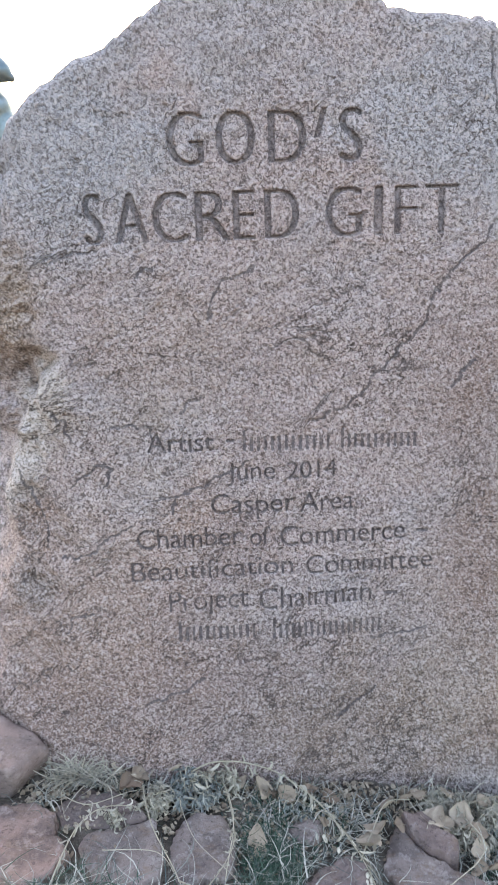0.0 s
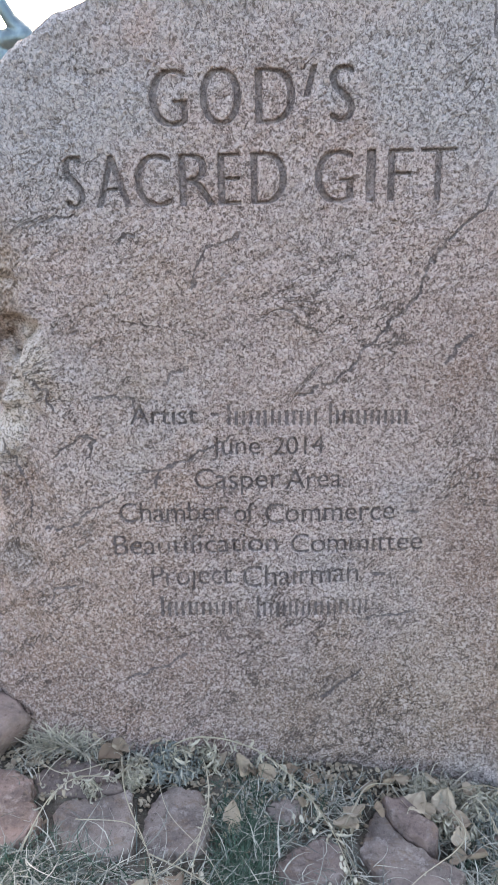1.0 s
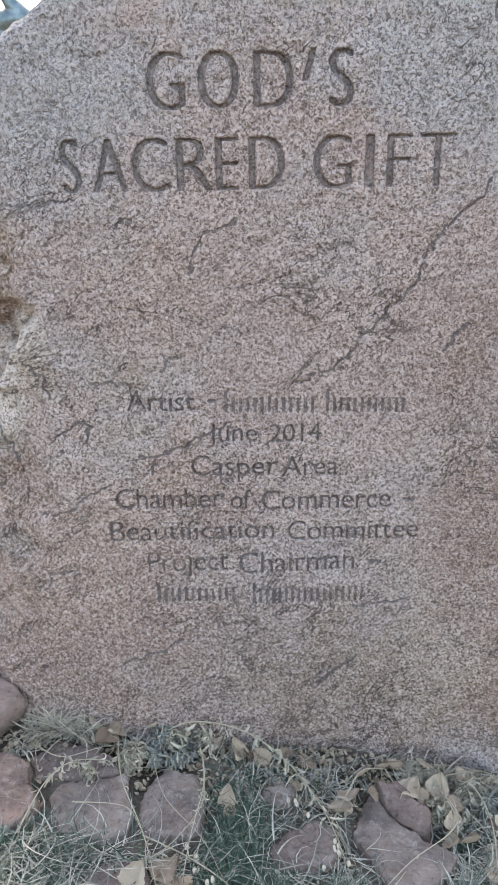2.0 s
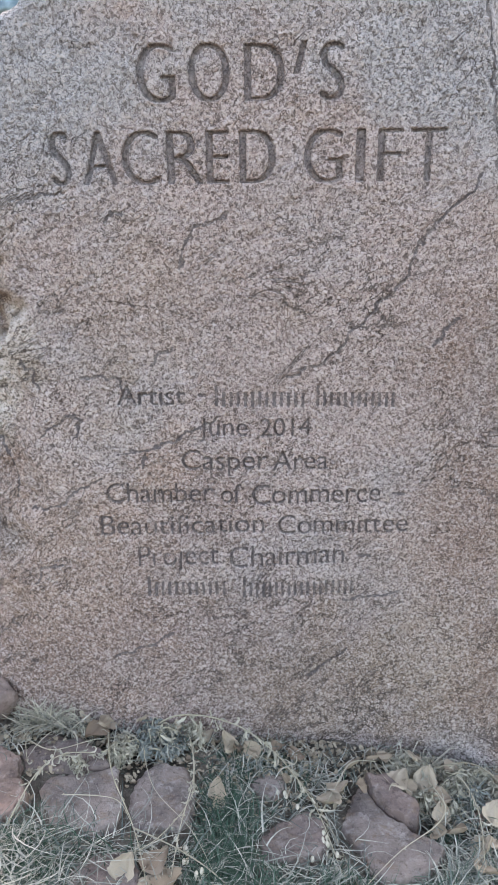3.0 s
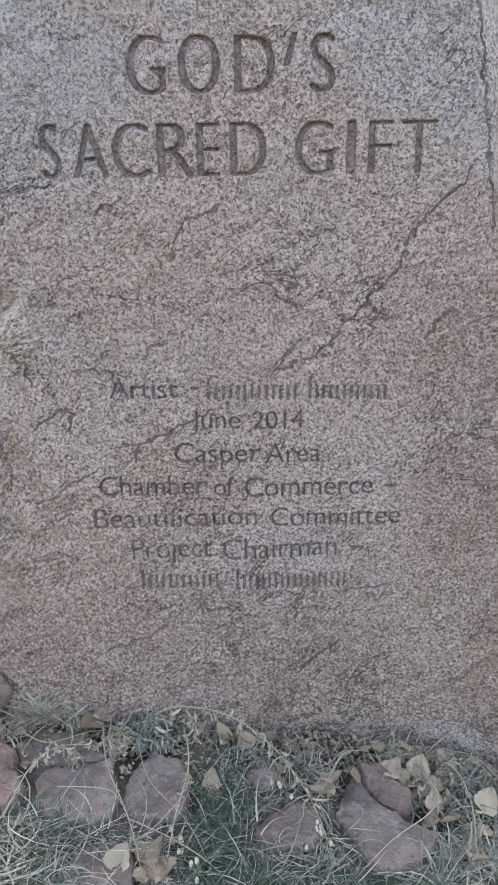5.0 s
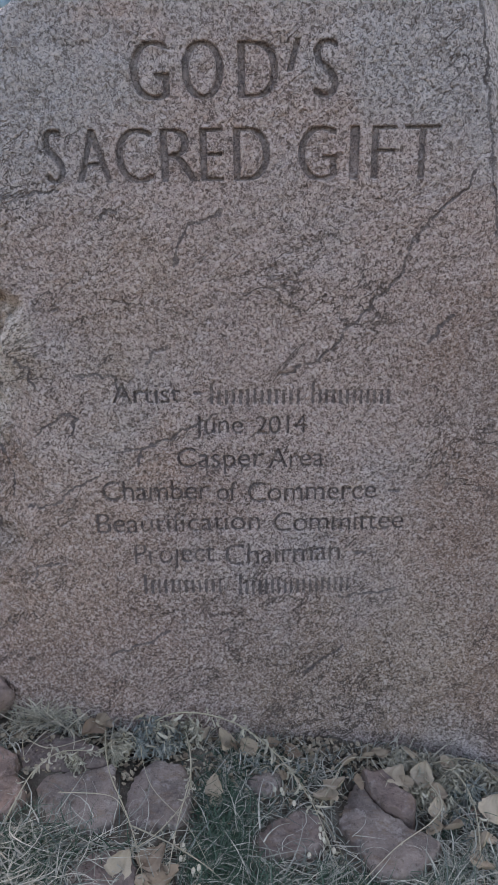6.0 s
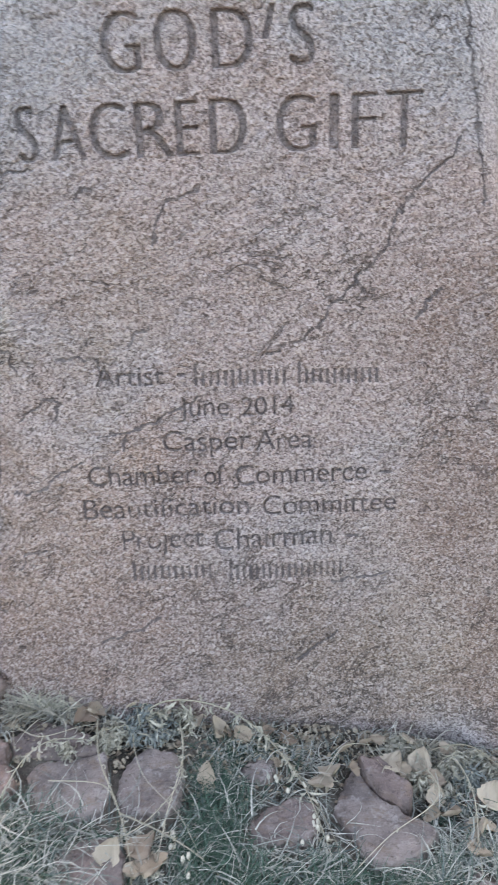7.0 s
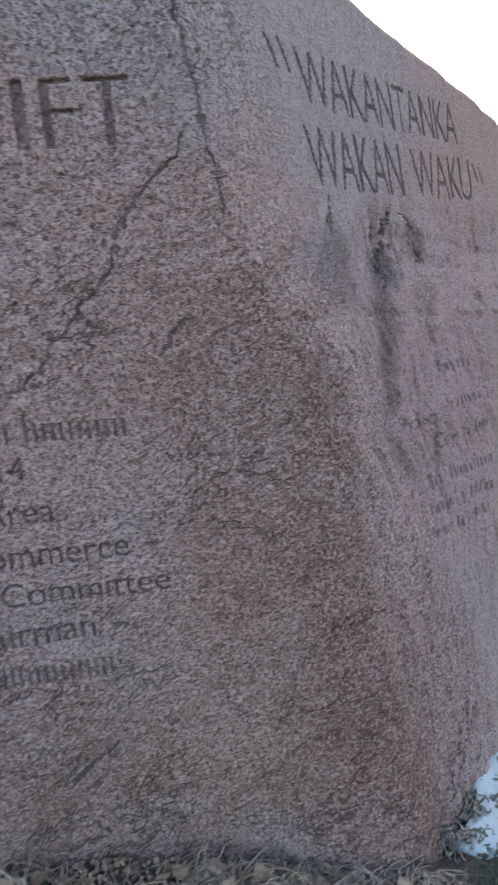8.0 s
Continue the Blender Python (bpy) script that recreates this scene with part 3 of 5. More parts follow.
def build_boulder():
    ns, nb = 400, 40
    foot = -0.32
    # closer rows and columns where the lettering stands
    v = np.concatenate([np.linspace(a_, b_, n_, endpoint=False) for a_, b_, n_ in ((0, 0.28, 200), (0.28, 0.56, 380), (0.56, 0.75, 125), (0.75, 0.905, 195), (0.905, 1, 60))] + [[1.0]])[:, None]
    tf = np.concatenate([np.linspace(a_, b_, n_, endpoint=False) for a_, b_, n_ in ((0, 0.14, 60), (0.14, 0.30, 120), (0.30, 0.78, 420), (0.78, 1, 139))] + [[1.0]])
    rows, nf = len(v), len(tf)
    # the skyline, column by column round the stone
    xt = -0.53 + tf * (0.56 + 0.53)
    top_f = np.interp(xt, [-0.53, -0.50, -0.441, -0.349, -0.261, -0.172, -0.135, 0.05, 0.25, 0.303, 0.330, 0.412, 0.56],
                      [1.515, 1.562, 1.617, 1.675, 1.713, 1.770, 1.797, 1.84, 1.832, 1.800, 1.766, 1.754, 1.738])
    top_f = top_f + 0.004 * value_noise(xt * 40, xt * 0, 3) + 0.003 * value_noise(xt * 90, xt * 0, 4)
    st = np.concatenate((np.linspace(0, 1.2, 371)[1:], np.linspace(1.2, FLANK, ns - 370 + 1)[1:]))
    top_s = np.interp(st, [0, 0.25, 0.574, 0.752, 0.888, 1.013, 1.16, 1.25, 1.365, 1.75], [1.735, 1.695, 1.63, 1.584, 1.553, 1.525, 1.497, 1.466, 1.44, 1.2])
    top_s = top_s + 0.005 * value_noise(st * 22, st * 0, 5)
    tb = np.linspace(0, 1, nb + 2)[1:-1]
    top_b = np.interp(tb, [0, 0.3, 0.7, 0.95, 1], [1.12, 1.3, 1.4, 1.48, 1.515])
    z_f, z_s, z_b = (foot + v * (t[None, :] - foot) for t in (top_f, top_s, top_b))
    # front
    xl, xc = left_x(z_f), corner_x(z_f)
    x_f = xl + tf[None, :] * (xc - xl)
    y_f = face_y(x_f, z_f)
    # broken left margin falls away from the face
    edge = -0.45 + 0.05 * octaves(z_f * 5, z_f * 0 + 2.0, 31, 3) - 0.10 * np.clip((0.55 - z_f) / 0.4, 0, 1) - 0.05 * np.clip((z_f - 1.2) / 0.2, 0, 1)
    away = np.clip(edge - x_f, 0, 1)
    y_f = y_f + 0.30 * away + 0.010 * np.clip(away / 0.012, 0, 1) + 1.0 * np.clip(away - 0.16, 0, 1)
    # a worn spur on the left margin, the rock above and behind it gone
    spur = np.interp(z_f, [0.53, 0.61, 0.685, 0.755, 0.83, 0.885, 0.945, 1.0, 1.04], [-0.66, -0.635, -0.625, -0.60, -0.575, -0.548, -0.515, -0.47, -0.43])
    spur = spur + 0.006 * value_noise(z_f * 30, x_f * 0, 34)
    reach = np.clip((z_f - 0.56) / 0.15, 0, 1) * np.clip((1.08 - z_f + 0.03 * octaves(x_f * 14, z_f * 14, 33, 2)) / 0.08, 0, 1)
    gone = np.clip((spur - x_f) / 0.035, 0, 1)
    y_f = y_f + reach * 0.075 * gone * gone * (3 - 2 * gone) * (1 + 0.25 * octaves(x_f * 16, z_f * 16, 35, 3))
    y_f = y_f - reach * 0.008 * np.exp(-((x_f - spur - 0.02) / 0.022) ** 2)
    # a sunken flake beside it, and one below
    for cx_, cz_, rx_, rz_, deep_ in ((-0.452, 0.885, 0.035, 0.05, 0.004), (-0.56, 0.655, 0.04, 0.085, 0.010), (-0.56, 0.44, 0.035, 0.06, 0.007), (-0.56, 1.04, 0.07, 0.05, 0.005)):
        d_ = np.hypot((x_f - cx_) / rx_, (z_f - cz_) / rz_) + 0.3 * octaves(x_f * 22, z_f * 22, 36, 3)
        y_f = y_f + deep_ * np.clip((1.0 - d_) / 0.35, 0, 1)
    # flank
    x0s = corner_x(z_s)
    y0s = face_y(x0s, z_s)
    x_s, y_s = x0s + st[None, :] * SIDE.x, y0s + st[None, :] * SIDE.y
    # hidden back, from the flank's end round to the left margin
    ex, ey = x_s[:, -1:][:, [0]], y_s[:, -1:]
    zl = foot + v * (top_f[0] - foot)
    lx, ly = left_x(zl), y_f[:, :1]
    px = [ex, ex * 0 + 0.9, ex * 0 - 0.4, ex * 0 - 0.80, lx]
    py = [ey, ey * 0 + 3.5, ey * 0 + 3.1, ey * 0 + 2.3, ly]
    k = tb[None, :] * 4
    i = np.minimum(k.astype(int), 3)
    f = k - i
    gx, gy = np.hstack(px), np.hstack(py)
    r = np.arange(rows)[:, None]
    x_b = gx[r, i] * (1 - f) + gx[r, i + 1] * f
    y_b = gy[r, i] * (1 - f) + gy[r, i + 1] * f
    X, Y, Z = np.hstack((x_f, x_s, x_b)), np.hstack((y_f, y_s, y_b)), np.hstack((z_f, z_s, z_b))
    # round the corner between front and flank, more towards the foot
    c = nf - 1
    span = slice(c - 70, c + 45)
    for _ in range(5):
        for A in (X, Y):
            s_ = A[:, span]
            B = s_.copy()
            B[:, 1:-1] = (s_[:, :-2] + s_[:, 1:-1] * 2 + s_[:, 2:]) / 4
            A[:, span] = B
    soft_foot = np.clip((1.0 - Z[:, span]) / 0.3, 0, 1)
    for _ in range(70):
        for A in (X, Y):
            s_ = A[:, span]
            B = s_.copy()
            B[:, 1:-1] = (s_[:, :-2] + s_[:, 1:-1] * 2 + s_[:, 2:]) / 4
            A[:, span] = s_ + (B - s_) * soft_foot
    # outward way of each column
    dx = np.roll(X, -1, 1) - np.roll(X, 1, 1)
    dy = np.roll(Y, -1, 1) - np.roll(Y, 1, 1)
    ln = np.maximum(np.hypot(dx, dy), 1e-6)
    NX, NY = dy / ln, -dx / ln
    NX[:, :c - 30], NY[:, :c - 30] = 0.0, -1.0
    # relief
    seg = np.hypot(np.diff(X, axis=1, prepend=X[:, :1]), np.diff(Y, axis=1, prepend=Y[:, :1]))
    U = np.cumsum(seg, axis=1) + left_x(Z[:, :1])
    D = 0.0030 * octaves(U * 5, Z * 5, 11, 2) + 0.0020 * octaves(U * 24, Z * 24, 12, 3) + 0.0012 * octaves(U * 95, Z * 95, 13, 2, 0.7)
    # cleaved grain, rising to the right
    A_, B_ = U * 0.80 + Z * 0.60, Z * 0.80 - U * 0.60
    cleft = octaves(A_ * 7, B_ * 21, 15, 4, 0.6)
    cleft[:, nf:nf + ns] = octaves(U * 26, Z * 5 + U * 2.3, 15, 3, 0.6)[:, nf:nf + ns]
    D = D + (0.0013 + 0.0009 * np.clip((0.7 - Z) / 0.4, 0, 1)) * cleft - 0.0015 * np.clip(np.abs(octaves(A_ * 4, B_ * 9, 16, 3)) - 0.05, 0, 0.3)
    hair = octaves(A_ * 5, B_ * 8, 17, 4, 0.6)
    gape = np.clip((octaves(U * 3.3, Z * 3.3, 18, 2) - 0.05 + 0.35 * np.clip((0.75 - Z) / 0.3, 0, 1)) / 0.2, 0, 1)
    D = D - (0.0030 + 0.0025 * np.clip((0.75 - Z) / 0.3, 0, 1)) * np.clip(1 - np.abs(hair) / 0.03, 0, 1) * gape
    fret = octaves(A_ * 13, B_ * 19, 19, 3, 0.6)
    D = D - 0.0013 * np.clip(1 - np.abs(fret) / 0.05, 0, 1) * np.clip((octaves(U * 7, Z * 7, 20, 2) - 0.12) / 0.15, 0, 1)
    flat = np.zeros_like(D)
    flat[:, nf:nf + ns] = 1
    D = D + flat * (0.013 * value_noise(U * 13, Z * 2.4 + U * 1.9, 21) + 0.008 * value_noise(U * 27 + 4, Z * 5 - U * 2.7, 23) + 0.0055 * octaves(U * 44, Z * 7 + U * 4.1, 22, 3)) * np.clip((1.22 - Z) / 0.12, 0.12, 1)
    rough = np.zeros_like(D)
    rough[:, :nf] = np.clip(away / 0.03, 0, 1)
    rough[:, nf + ns:] = 1
    D = D + rough * (0.012 * octaves(U * 14, Z * 14, 41, 4, 0.6))
    # shallow scabs that have come off the face
    scab = octaves(U * 6.5, Z * 6.5, 51, 3)
    D = D - 0.0018 * np.clip((scab - 0.42) / 0.035, 0, 1)
    D = D - 0.0018 * np.clip((octaves(U * 15, Z * 15, 57, 3) - 0.5) / 0.05, 0, 1)
    xs, zs = X[:, :nf], Z[:, :nf]
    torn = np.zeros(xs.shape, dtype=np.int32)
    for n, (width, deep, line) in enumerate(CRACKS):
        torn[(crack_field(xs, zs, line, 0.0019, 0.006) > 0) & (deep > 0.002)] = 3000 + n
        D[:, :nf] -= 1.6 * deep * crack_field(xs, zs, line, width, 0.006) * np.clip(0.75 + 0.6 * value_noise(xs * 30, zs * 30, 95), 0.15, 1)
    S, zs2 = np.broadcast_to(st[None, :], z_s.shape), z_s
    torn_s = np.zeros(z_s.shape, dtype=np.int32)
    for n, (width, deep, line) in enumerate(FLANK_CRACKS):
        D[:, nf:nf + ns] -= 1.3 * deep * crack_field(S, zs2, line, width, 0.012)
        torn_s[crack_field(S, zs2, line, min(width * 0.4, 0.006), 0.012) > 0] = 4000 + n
    # the flank is dressed smooth where its large letters stand
    D[:, nf:nf + ns] *= np.clip((1.26 - zs2) / 0.1, 0.3, 1)
    cut_f, id_f = front.at(xs, zs)
    cut_s, id_s = side.at(S, zs2)
    on = (S < 1.28) & (zs2 > 0.32) & (zs2 < 1.58)
    cut_s, id_s = cut_s * on, id_s * on
    # small letters lower down are worn away in places
    faint = np.exp(-((xs + 0.13) / 0.2) ** 2 - ((zs - 0.43) / 0.11) ** 2)
    wear = np.clip(1.3 - 0.6 * faint + 0.4 * octaves(xs * 38, zs * 38, 97, 2), 0.45, 1)
    cut_f = cut_f * np.where(zs > 1.2, np.clip(wear + 0.45, 0, 1), wear)
    depth = np.where(zs > 1.2, 0.0105, 0.008)
    plain = np.array([0] + [t in "-|" for _, t in front.names], dtype=bool)[id_f]
    depth = np.where(plain, 0.004, depth)
    D[:, :nf] = D[:, :nf] - cut_f * depth
    D[:, nf:nf + ns] = D[:, nf:nf + ns] - cut_s * np.where(zs2 > 1.1, 0.0045, 0.004)
    # rounded brow
    ztop = np.concatenate((top_f, top_s, top_b))[None, :]
    w = np.clip((Z - (ztop - 0.03)) / 0.03, 0, 1)
    D = D - 0.03 * (1 - np.sqrt(np.maximum(0, 1 - w * w * 0.98)))
    X, Y = X + NX * D, Y + NY * D
    # the top, closed towards the middle
    cols = X.shape[1]
    rings = []
    for q in (0.04, 0.1, 0.18, 0.28, 0.4, 0.55, 0.72, 0.88, 0.985):
        xx, yy = X[-1] * (1 - q) + 0.45 * q, Y[-1] * (1 - q) + 2.5 * q
        zz = Z[-1] * (1 - q) + 1.5 * q + 0.012 * octaves(xx * 9, yy * 9, 61, 3) * min(1, q * 8)
        rings.append(np.column_stack((xx, yy, zz)))
    body = np.stack((X, Y, Z), axis=-1).reshape(-1, 3)
    verts = np.vstack([body] + rings)
    total = rows + len(rings)
    idx = np.arange(total * cols).reshape(total, cols)
    nxt = np.roll(idx, -1, 1)
    quads = np.stack((idx[:-1], nxt[:-1], nxt[1:], idx[1:]), axis=-1)
    # sort the faces: plain stone, or the floor of one letter
    owner = np.zeros((total, cols), dtype=np.int32)
    owner[:rows, :nf] = id_f
    owner[:rows, nf:nf + ns] = id_s + 1000 * (id_s > 0)
    bite = np.zeros((total, cols))
    bite[:rows, :nf], bite[:rows, nf:nf + ns] = cut_f, cut_s * 1.2

    def corners(a_):
        return np.stack((a_[:-1], a_[1:], np.roll(a_, -1, 1)[:-1], np.roll(a_, -1, 1)[1:]))

    own = np.where(corners(bite).mean(0) > 0.42, corners(owner).max(0), 0).reshape(-1)
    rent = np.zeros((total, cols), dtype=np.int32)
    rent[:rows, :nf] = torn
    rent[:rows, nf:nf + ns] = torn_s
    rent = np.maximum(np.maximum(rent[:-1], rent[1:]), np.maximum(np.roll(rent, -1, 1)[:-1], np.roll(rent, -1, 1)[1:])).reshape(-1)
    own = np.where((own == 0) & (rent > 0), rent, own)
    quads = quads.reshape(-1, 4)

    def piece(name, mask):
        q = quads[mask]
        used, back = np.unique(q, return_inverse=True)
        return quad_mesh(name, verts[used], back.reshape(-1, 4))

    def fragments(faces):
        """Faces that hang together, run by run; the smallest go back to the plain stone."""
        at = {}
        for f_ in faces:
            for p_ in quads[f_]:
                at.setdefault(int(p_), []).append(int(f_))
        left = set(int(f_) for f_ in faces)
        while left:
            run, todo = [], [left.pop()]
            while todo:
                f_ = todo.pop()
                run.append(f_)
                for p_ in quads[f_]:
                    for g_ in at[int(p_)]:
                        if g_ in left:
                            left.discard(g_)
                            todo.append(g_)
            if len(run) > 14:
                yield run
            else:
                own[run] = 0

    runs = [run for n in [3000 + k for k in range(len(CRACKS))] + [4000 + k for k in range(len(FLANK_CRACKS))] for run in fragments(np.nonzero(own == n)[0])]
    base = Vector((0.1, 2.0, -0.2))
    stone = new("boulder")
    stone.location = base
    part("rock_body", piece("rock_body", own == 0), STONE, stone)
    tagged(stone, "huge rough pinkish-grey granite boulder with carved inscriptions, rust-stained at the corner", "boulder")
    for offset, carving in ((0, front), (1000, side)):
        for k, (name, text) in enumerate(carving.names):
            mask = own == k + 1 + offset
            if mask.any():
                part(name, piece(name, mask), TITLE if offset == 0 and k < 15 else SHARP if offset and k < 22 else TITLE if offset else CUT, stone, "weathered cut bar, its shade painted dark" if text in "*-|" else "weathered carved letter, its floor darkened with painted shade")
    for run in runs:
        part("crack", piece("crack", np.array(run)), GRIME_SHADE, stone, "crack with dirt and shade in its dark colour")
    for ob in stone.children:
        ob.location = -base
    return stone


build_boulder()


# ---- the ground: one sheet out to the horizon ----
def build_ground():
    fine_x = np.arange(-1.1, 1.5, 0.009)
    fine_y = np.arange(0.85, 1.95, 0.009)
    far = 0.05 * 1.35 ** np.arange(1, 38)
    xs = np.concatenate((-1.1 - far[::-1], fine_x, 1.5 + far))
    ys = np.concatenate((0.85 - far[::-1], fine_y, 1.95 + far))
    gx, gy = np.meshgrid(xs, ys)
    z = ground_z(gx, gy)
    near = np.clip(1.5 - 0.5 * np.hypot(gx - 0.2, gy - 1.3), 0, 1)
    z = z + near * (0.012 * octaves(gx * 9, gy * 9, 71, 3) + 0.004 * octaves(gx * 45, gy * 45, 72, 2))
    verts = np.stack((gx, gy, z), -1).reshape(-1, 3)
    idx = np.arange(gx.size).reshape(gx.shape)
    q = np.stack((idx[:-1, :-1], idx[:-1, 1:], idx[1:, 1:], idx[1:, :-1]), -1).reshape(-1, 4)
    ob = part("ground", quad_mesh("ground", verts, q), EARTH)
    tagged(ob, "dark earth strewn with dry plant litter at the boulder's foot", "ground", kind="structure")


build_ground()


def gz(x, y):
    return float(ground_z(np.array(float(x)), np.array(float(y))))


def foot_y(x):
    """Where the stone's front meets the ground."""
    return float(face_y(x, gz(x, 1.62))) - 0.012


# ---- loose stones ----
STONES = []


def on_stone(x, y):
    """Whether a spot lies well inside a loose stone."""
    for pts in STONES:
        inside = False
        for (ax, ay), (bx, by) in zip(pts, pts[1:] + pts[:1]):
            if (ay > y) != (by > y) and x < (bx - ax) * (y - ay) / (by - ay) + ax:
                inside = not inside
        if inside:
            return True
    return False


def loose_stone(name, outline, height, material, label, seed, tilt=(0.0, 0.0), lift=0.0, group="stones at the boulder's foot", ragged=0.10, under=0.0):
    """A worn slab on a rounded plan: flat top, broken rim, its sides going down into the earth."""
    STONES.append(list(outline))
    pts = [Vector(p) for p in outline]
    mid = sum(pts, Vector((0, 0))) / len(pts)
    spokes, ringed = 96, (0.0, 0.1, 0.2, 0.3, 0.4, 0.49, 0.57, 0.64, 0.7, 0.76, 0.81, 0.86, 0.9, 0.935, 0.965, 0.985, 1.0, 1.005, 1.0, 0.97)
    fall = (0,) * 13 + (0.008, 0.025, 0.06, 0.2, 0.45, 0.8, 1.25)
    reach = []
    for k in range(spokes):
        w = Vector((math.cos(k * math.tau / spokes), math.sin(k * math.tau / spokes)))
        best = 0.02
        for a_, b_ in zip(pts, pts[1:] + pts[:1]):
            e_ = b_ - a_
            den = w.x * e_.y - w.y * e_.x
            if abs(den) > 1e-9:
                r_ = ((a_.x - mid.x) * e_.y - (a_.y - mid.y) * e_.x) / den
                s_ = ((a_.x - mid.x) * w.y - (a_.y - mid.y) * w.x) / den
                if r_ > 0 and -1e-6 <= s_ <= 1 + 1e-6:
                    best = max(best, r_)
        reach.append(best)
    reach = [r_ * (1 + ragged * noise.noise(Vector((k * 0.45, seed, 3.1))) * math.sin(k * math.pi / spokes)) for k, r_ in enumerate(reach)]
    base = gz(*mid) + lift
    bm = bmesh.new()
    rings = []
    for q, d in zip(ringed, fall):
        q = q - under * max(0.0, d - 0.3)
        ring = []
        for k in range(spokes if q else 1):
            w = Vector((math.cos(k * math.tau / spokes), math.sin(k * math.tau / spokes)))
            p = mid + w * reach[k] * q
            p = p + w * q * (0.010 * noise.noise(Vector((p.x * 28, p.y * 28, seed + d))) + 0.005 * noise.noise(Vector((p.x * 80, p.y * 80, seed + d * 2))))
            layer = 2.2 * noise.noise(Vector((p.x * 7, p.y * 7, seed + 5))) + 0.5 * noise.noise(Vector((p.x * 30, p.y * 30, seed + 6)))
            step = math.floor(layer) + min(1.0, (layer - math.floor(layer)) * 5)
            chip = max(0.0, noise.noise(Vector((p.x * 19, p.y * 19, seed + 7))) + 0.1) * max(0.0, (q - 0.7) / 0.3)
            z = base + height * (1 - 1.6 * d) + 0.0035 * (step - 1) - 0.02 * chip
            z += 0.005 * noise.noise(Vector((p.x * 22, p.y * 22, seed))) + 0.0025 * noise.noise(Vector((p.x * 60, p.y * 60, seed))) + 0.0016 * noise.noise(Vector((p.x * 140, p.y * 140, seed)))
            z += tilt[0] * (p.x - mid.x) + tilt[1] * (p.y - mid.y)
            ring.append(bm.verts.new((p.x, p.y, z)))
        rings.append(ring)
    for k in range(spokes):
        bm.faces.new((rings[0][0], rings[1][k], rings[1][(k + 1) % spokes]))
    for r0, r1 in zip(rings[1:], rings[2:]):
        for k in range(spokes):
            n_ = (k + 1) % spokes
            bm.faces.new((r0[k], r1[k], r1[n_], r0[n_]))
    return tagged(part(name, bm, material), label, "stone", group)


RED, GREY = "flat worn reddish sandstone slab lying in dry grass", "flat greyish-brown sandstone half sunk in the earth"
loose_stone("sandstone_slab", [(-1.0, 1.47), (-0.80, 1.42), (-0.65, 1.43), (-0.60, 1.445), (-0.575, 1.48), (-0.545, 1.535), (-0.61, 1.58), (-0.67, 1.61), (-0.95, 1.64)], 0.07, RED_SLAB,
            "thick pinkish sandstone slab leaning against the boulder", 1, (-0.22, 0.12), 0.05, ragged=0.03, under=0.4)
loose_stone("sandstone_slab", [(-0.68, 1.22), (-0.56, 1.20), (-0.51, 1.213), (-0.458, 1.252), (-0.441, 1.304), (-0.487, 1.352), (-0.495, 1.407), (-0.558, 1.433), (-0.67, 1.42)], 0.036, RED_SLAB, RED, 2, (-0.1, 0.0), ragged=0.05)
loose_stone("flat_stone", [(-0.52, 1.44), (-0.468, 1.515), (-0.382, 1.50), (-0.305, 1.46), (-0.275, 1.416), (-0.38, 1.396), (-0.48, 1.392)], 0.02, DARK_SLAB, GREY, 3, (0.0, -0.04), ragged=0.05)
loose_stone("flat_stone", [(-0.432, 1.362), (-0.38, 1.394), (-0.258, 1.418), (-0.224, 1.331), (-0.222, 1.256), (-0.346, 1.232), (-0.415, 1.285)], 0.026, GREY_SLAB, GREY, 4, ragged=0.04)
loose_stone("flat_stone", [(-0.222, 1.347), (-0.198, 1.43), (-0.124, 1.462), (-0.078, 1.441), (-0.056, 1.361), (-0.062, 1.298), (-0.107, 1.264), (-0.19, 1.27)], 0.028, GREY_SLAB, GREY, 5, ragged=0.04)
loose_stone("flat_stone", [(-0.30, 1.157), (-0.255, 1.188), (-0.191, 1.206), (-0.158, 1.184), (-0.14, 1.10), (-0.19, 1.06), (-0.28, 1.08)], 0.03, DARK_SLAB, RED, 6)
loose_stone("flat_stone", [(0.10, 1.287), (0.14, 1.343), (0.224, 1.386), (0.262, 1.358), (0.258, 1.29), (0.194, 1.255), (0.116, 1.246)], 0.027, DARK_SLAB, RED, 7, ragged=0.06)
loose_stone("flat_stone", [(0.078, 1.445), (0.108, 1.49), (0.172, 1.476), (0.156, 1.426), (0.104, 1.404)], 0.018, GREY_SLAB, GREY, 8)
loose_stone("sandstone_slab", [(0.368, 1.52), (0.381, 1.466), (0.41, 1.428), (0.451, 1.382), (0.476, 1.362), (0.524, 1.341), (0.557, 1.328), (0.512, 1.282), (0.48, 1.25), (0.411, 1.226), (0.369, 1.247), (0.34, 1.309), (0.309, 1.364), (0.322, 1.431)], 0.04, GREY_SLAB,
            "large angular mauve-brown sandstone slab with a broken edge", 9, (0.0, -0.05), ragged=0.02)
loose_stone("sandstone_slab", [(0.378, 1.512), (0.43, 1.516), (0.466, 1.46), (0.503, 1.423), (0.491, 1.374), (0.466, 1.378), (0.419, 1.426), (0.392, 1.462)], 0.062, DARK_SLAB,
            "narrow reddish sandstone wedge split from a larger slab", 10, (0.1, 0.12), ragged=0.02)
loose_stone("flat_stone", [(0.631, 1.439), (0.688, 1.486), (0.745, 1.491), (0.735, 1.447), (0.671, 1.42)], 0.03, RED_SLAB, RED, 11)
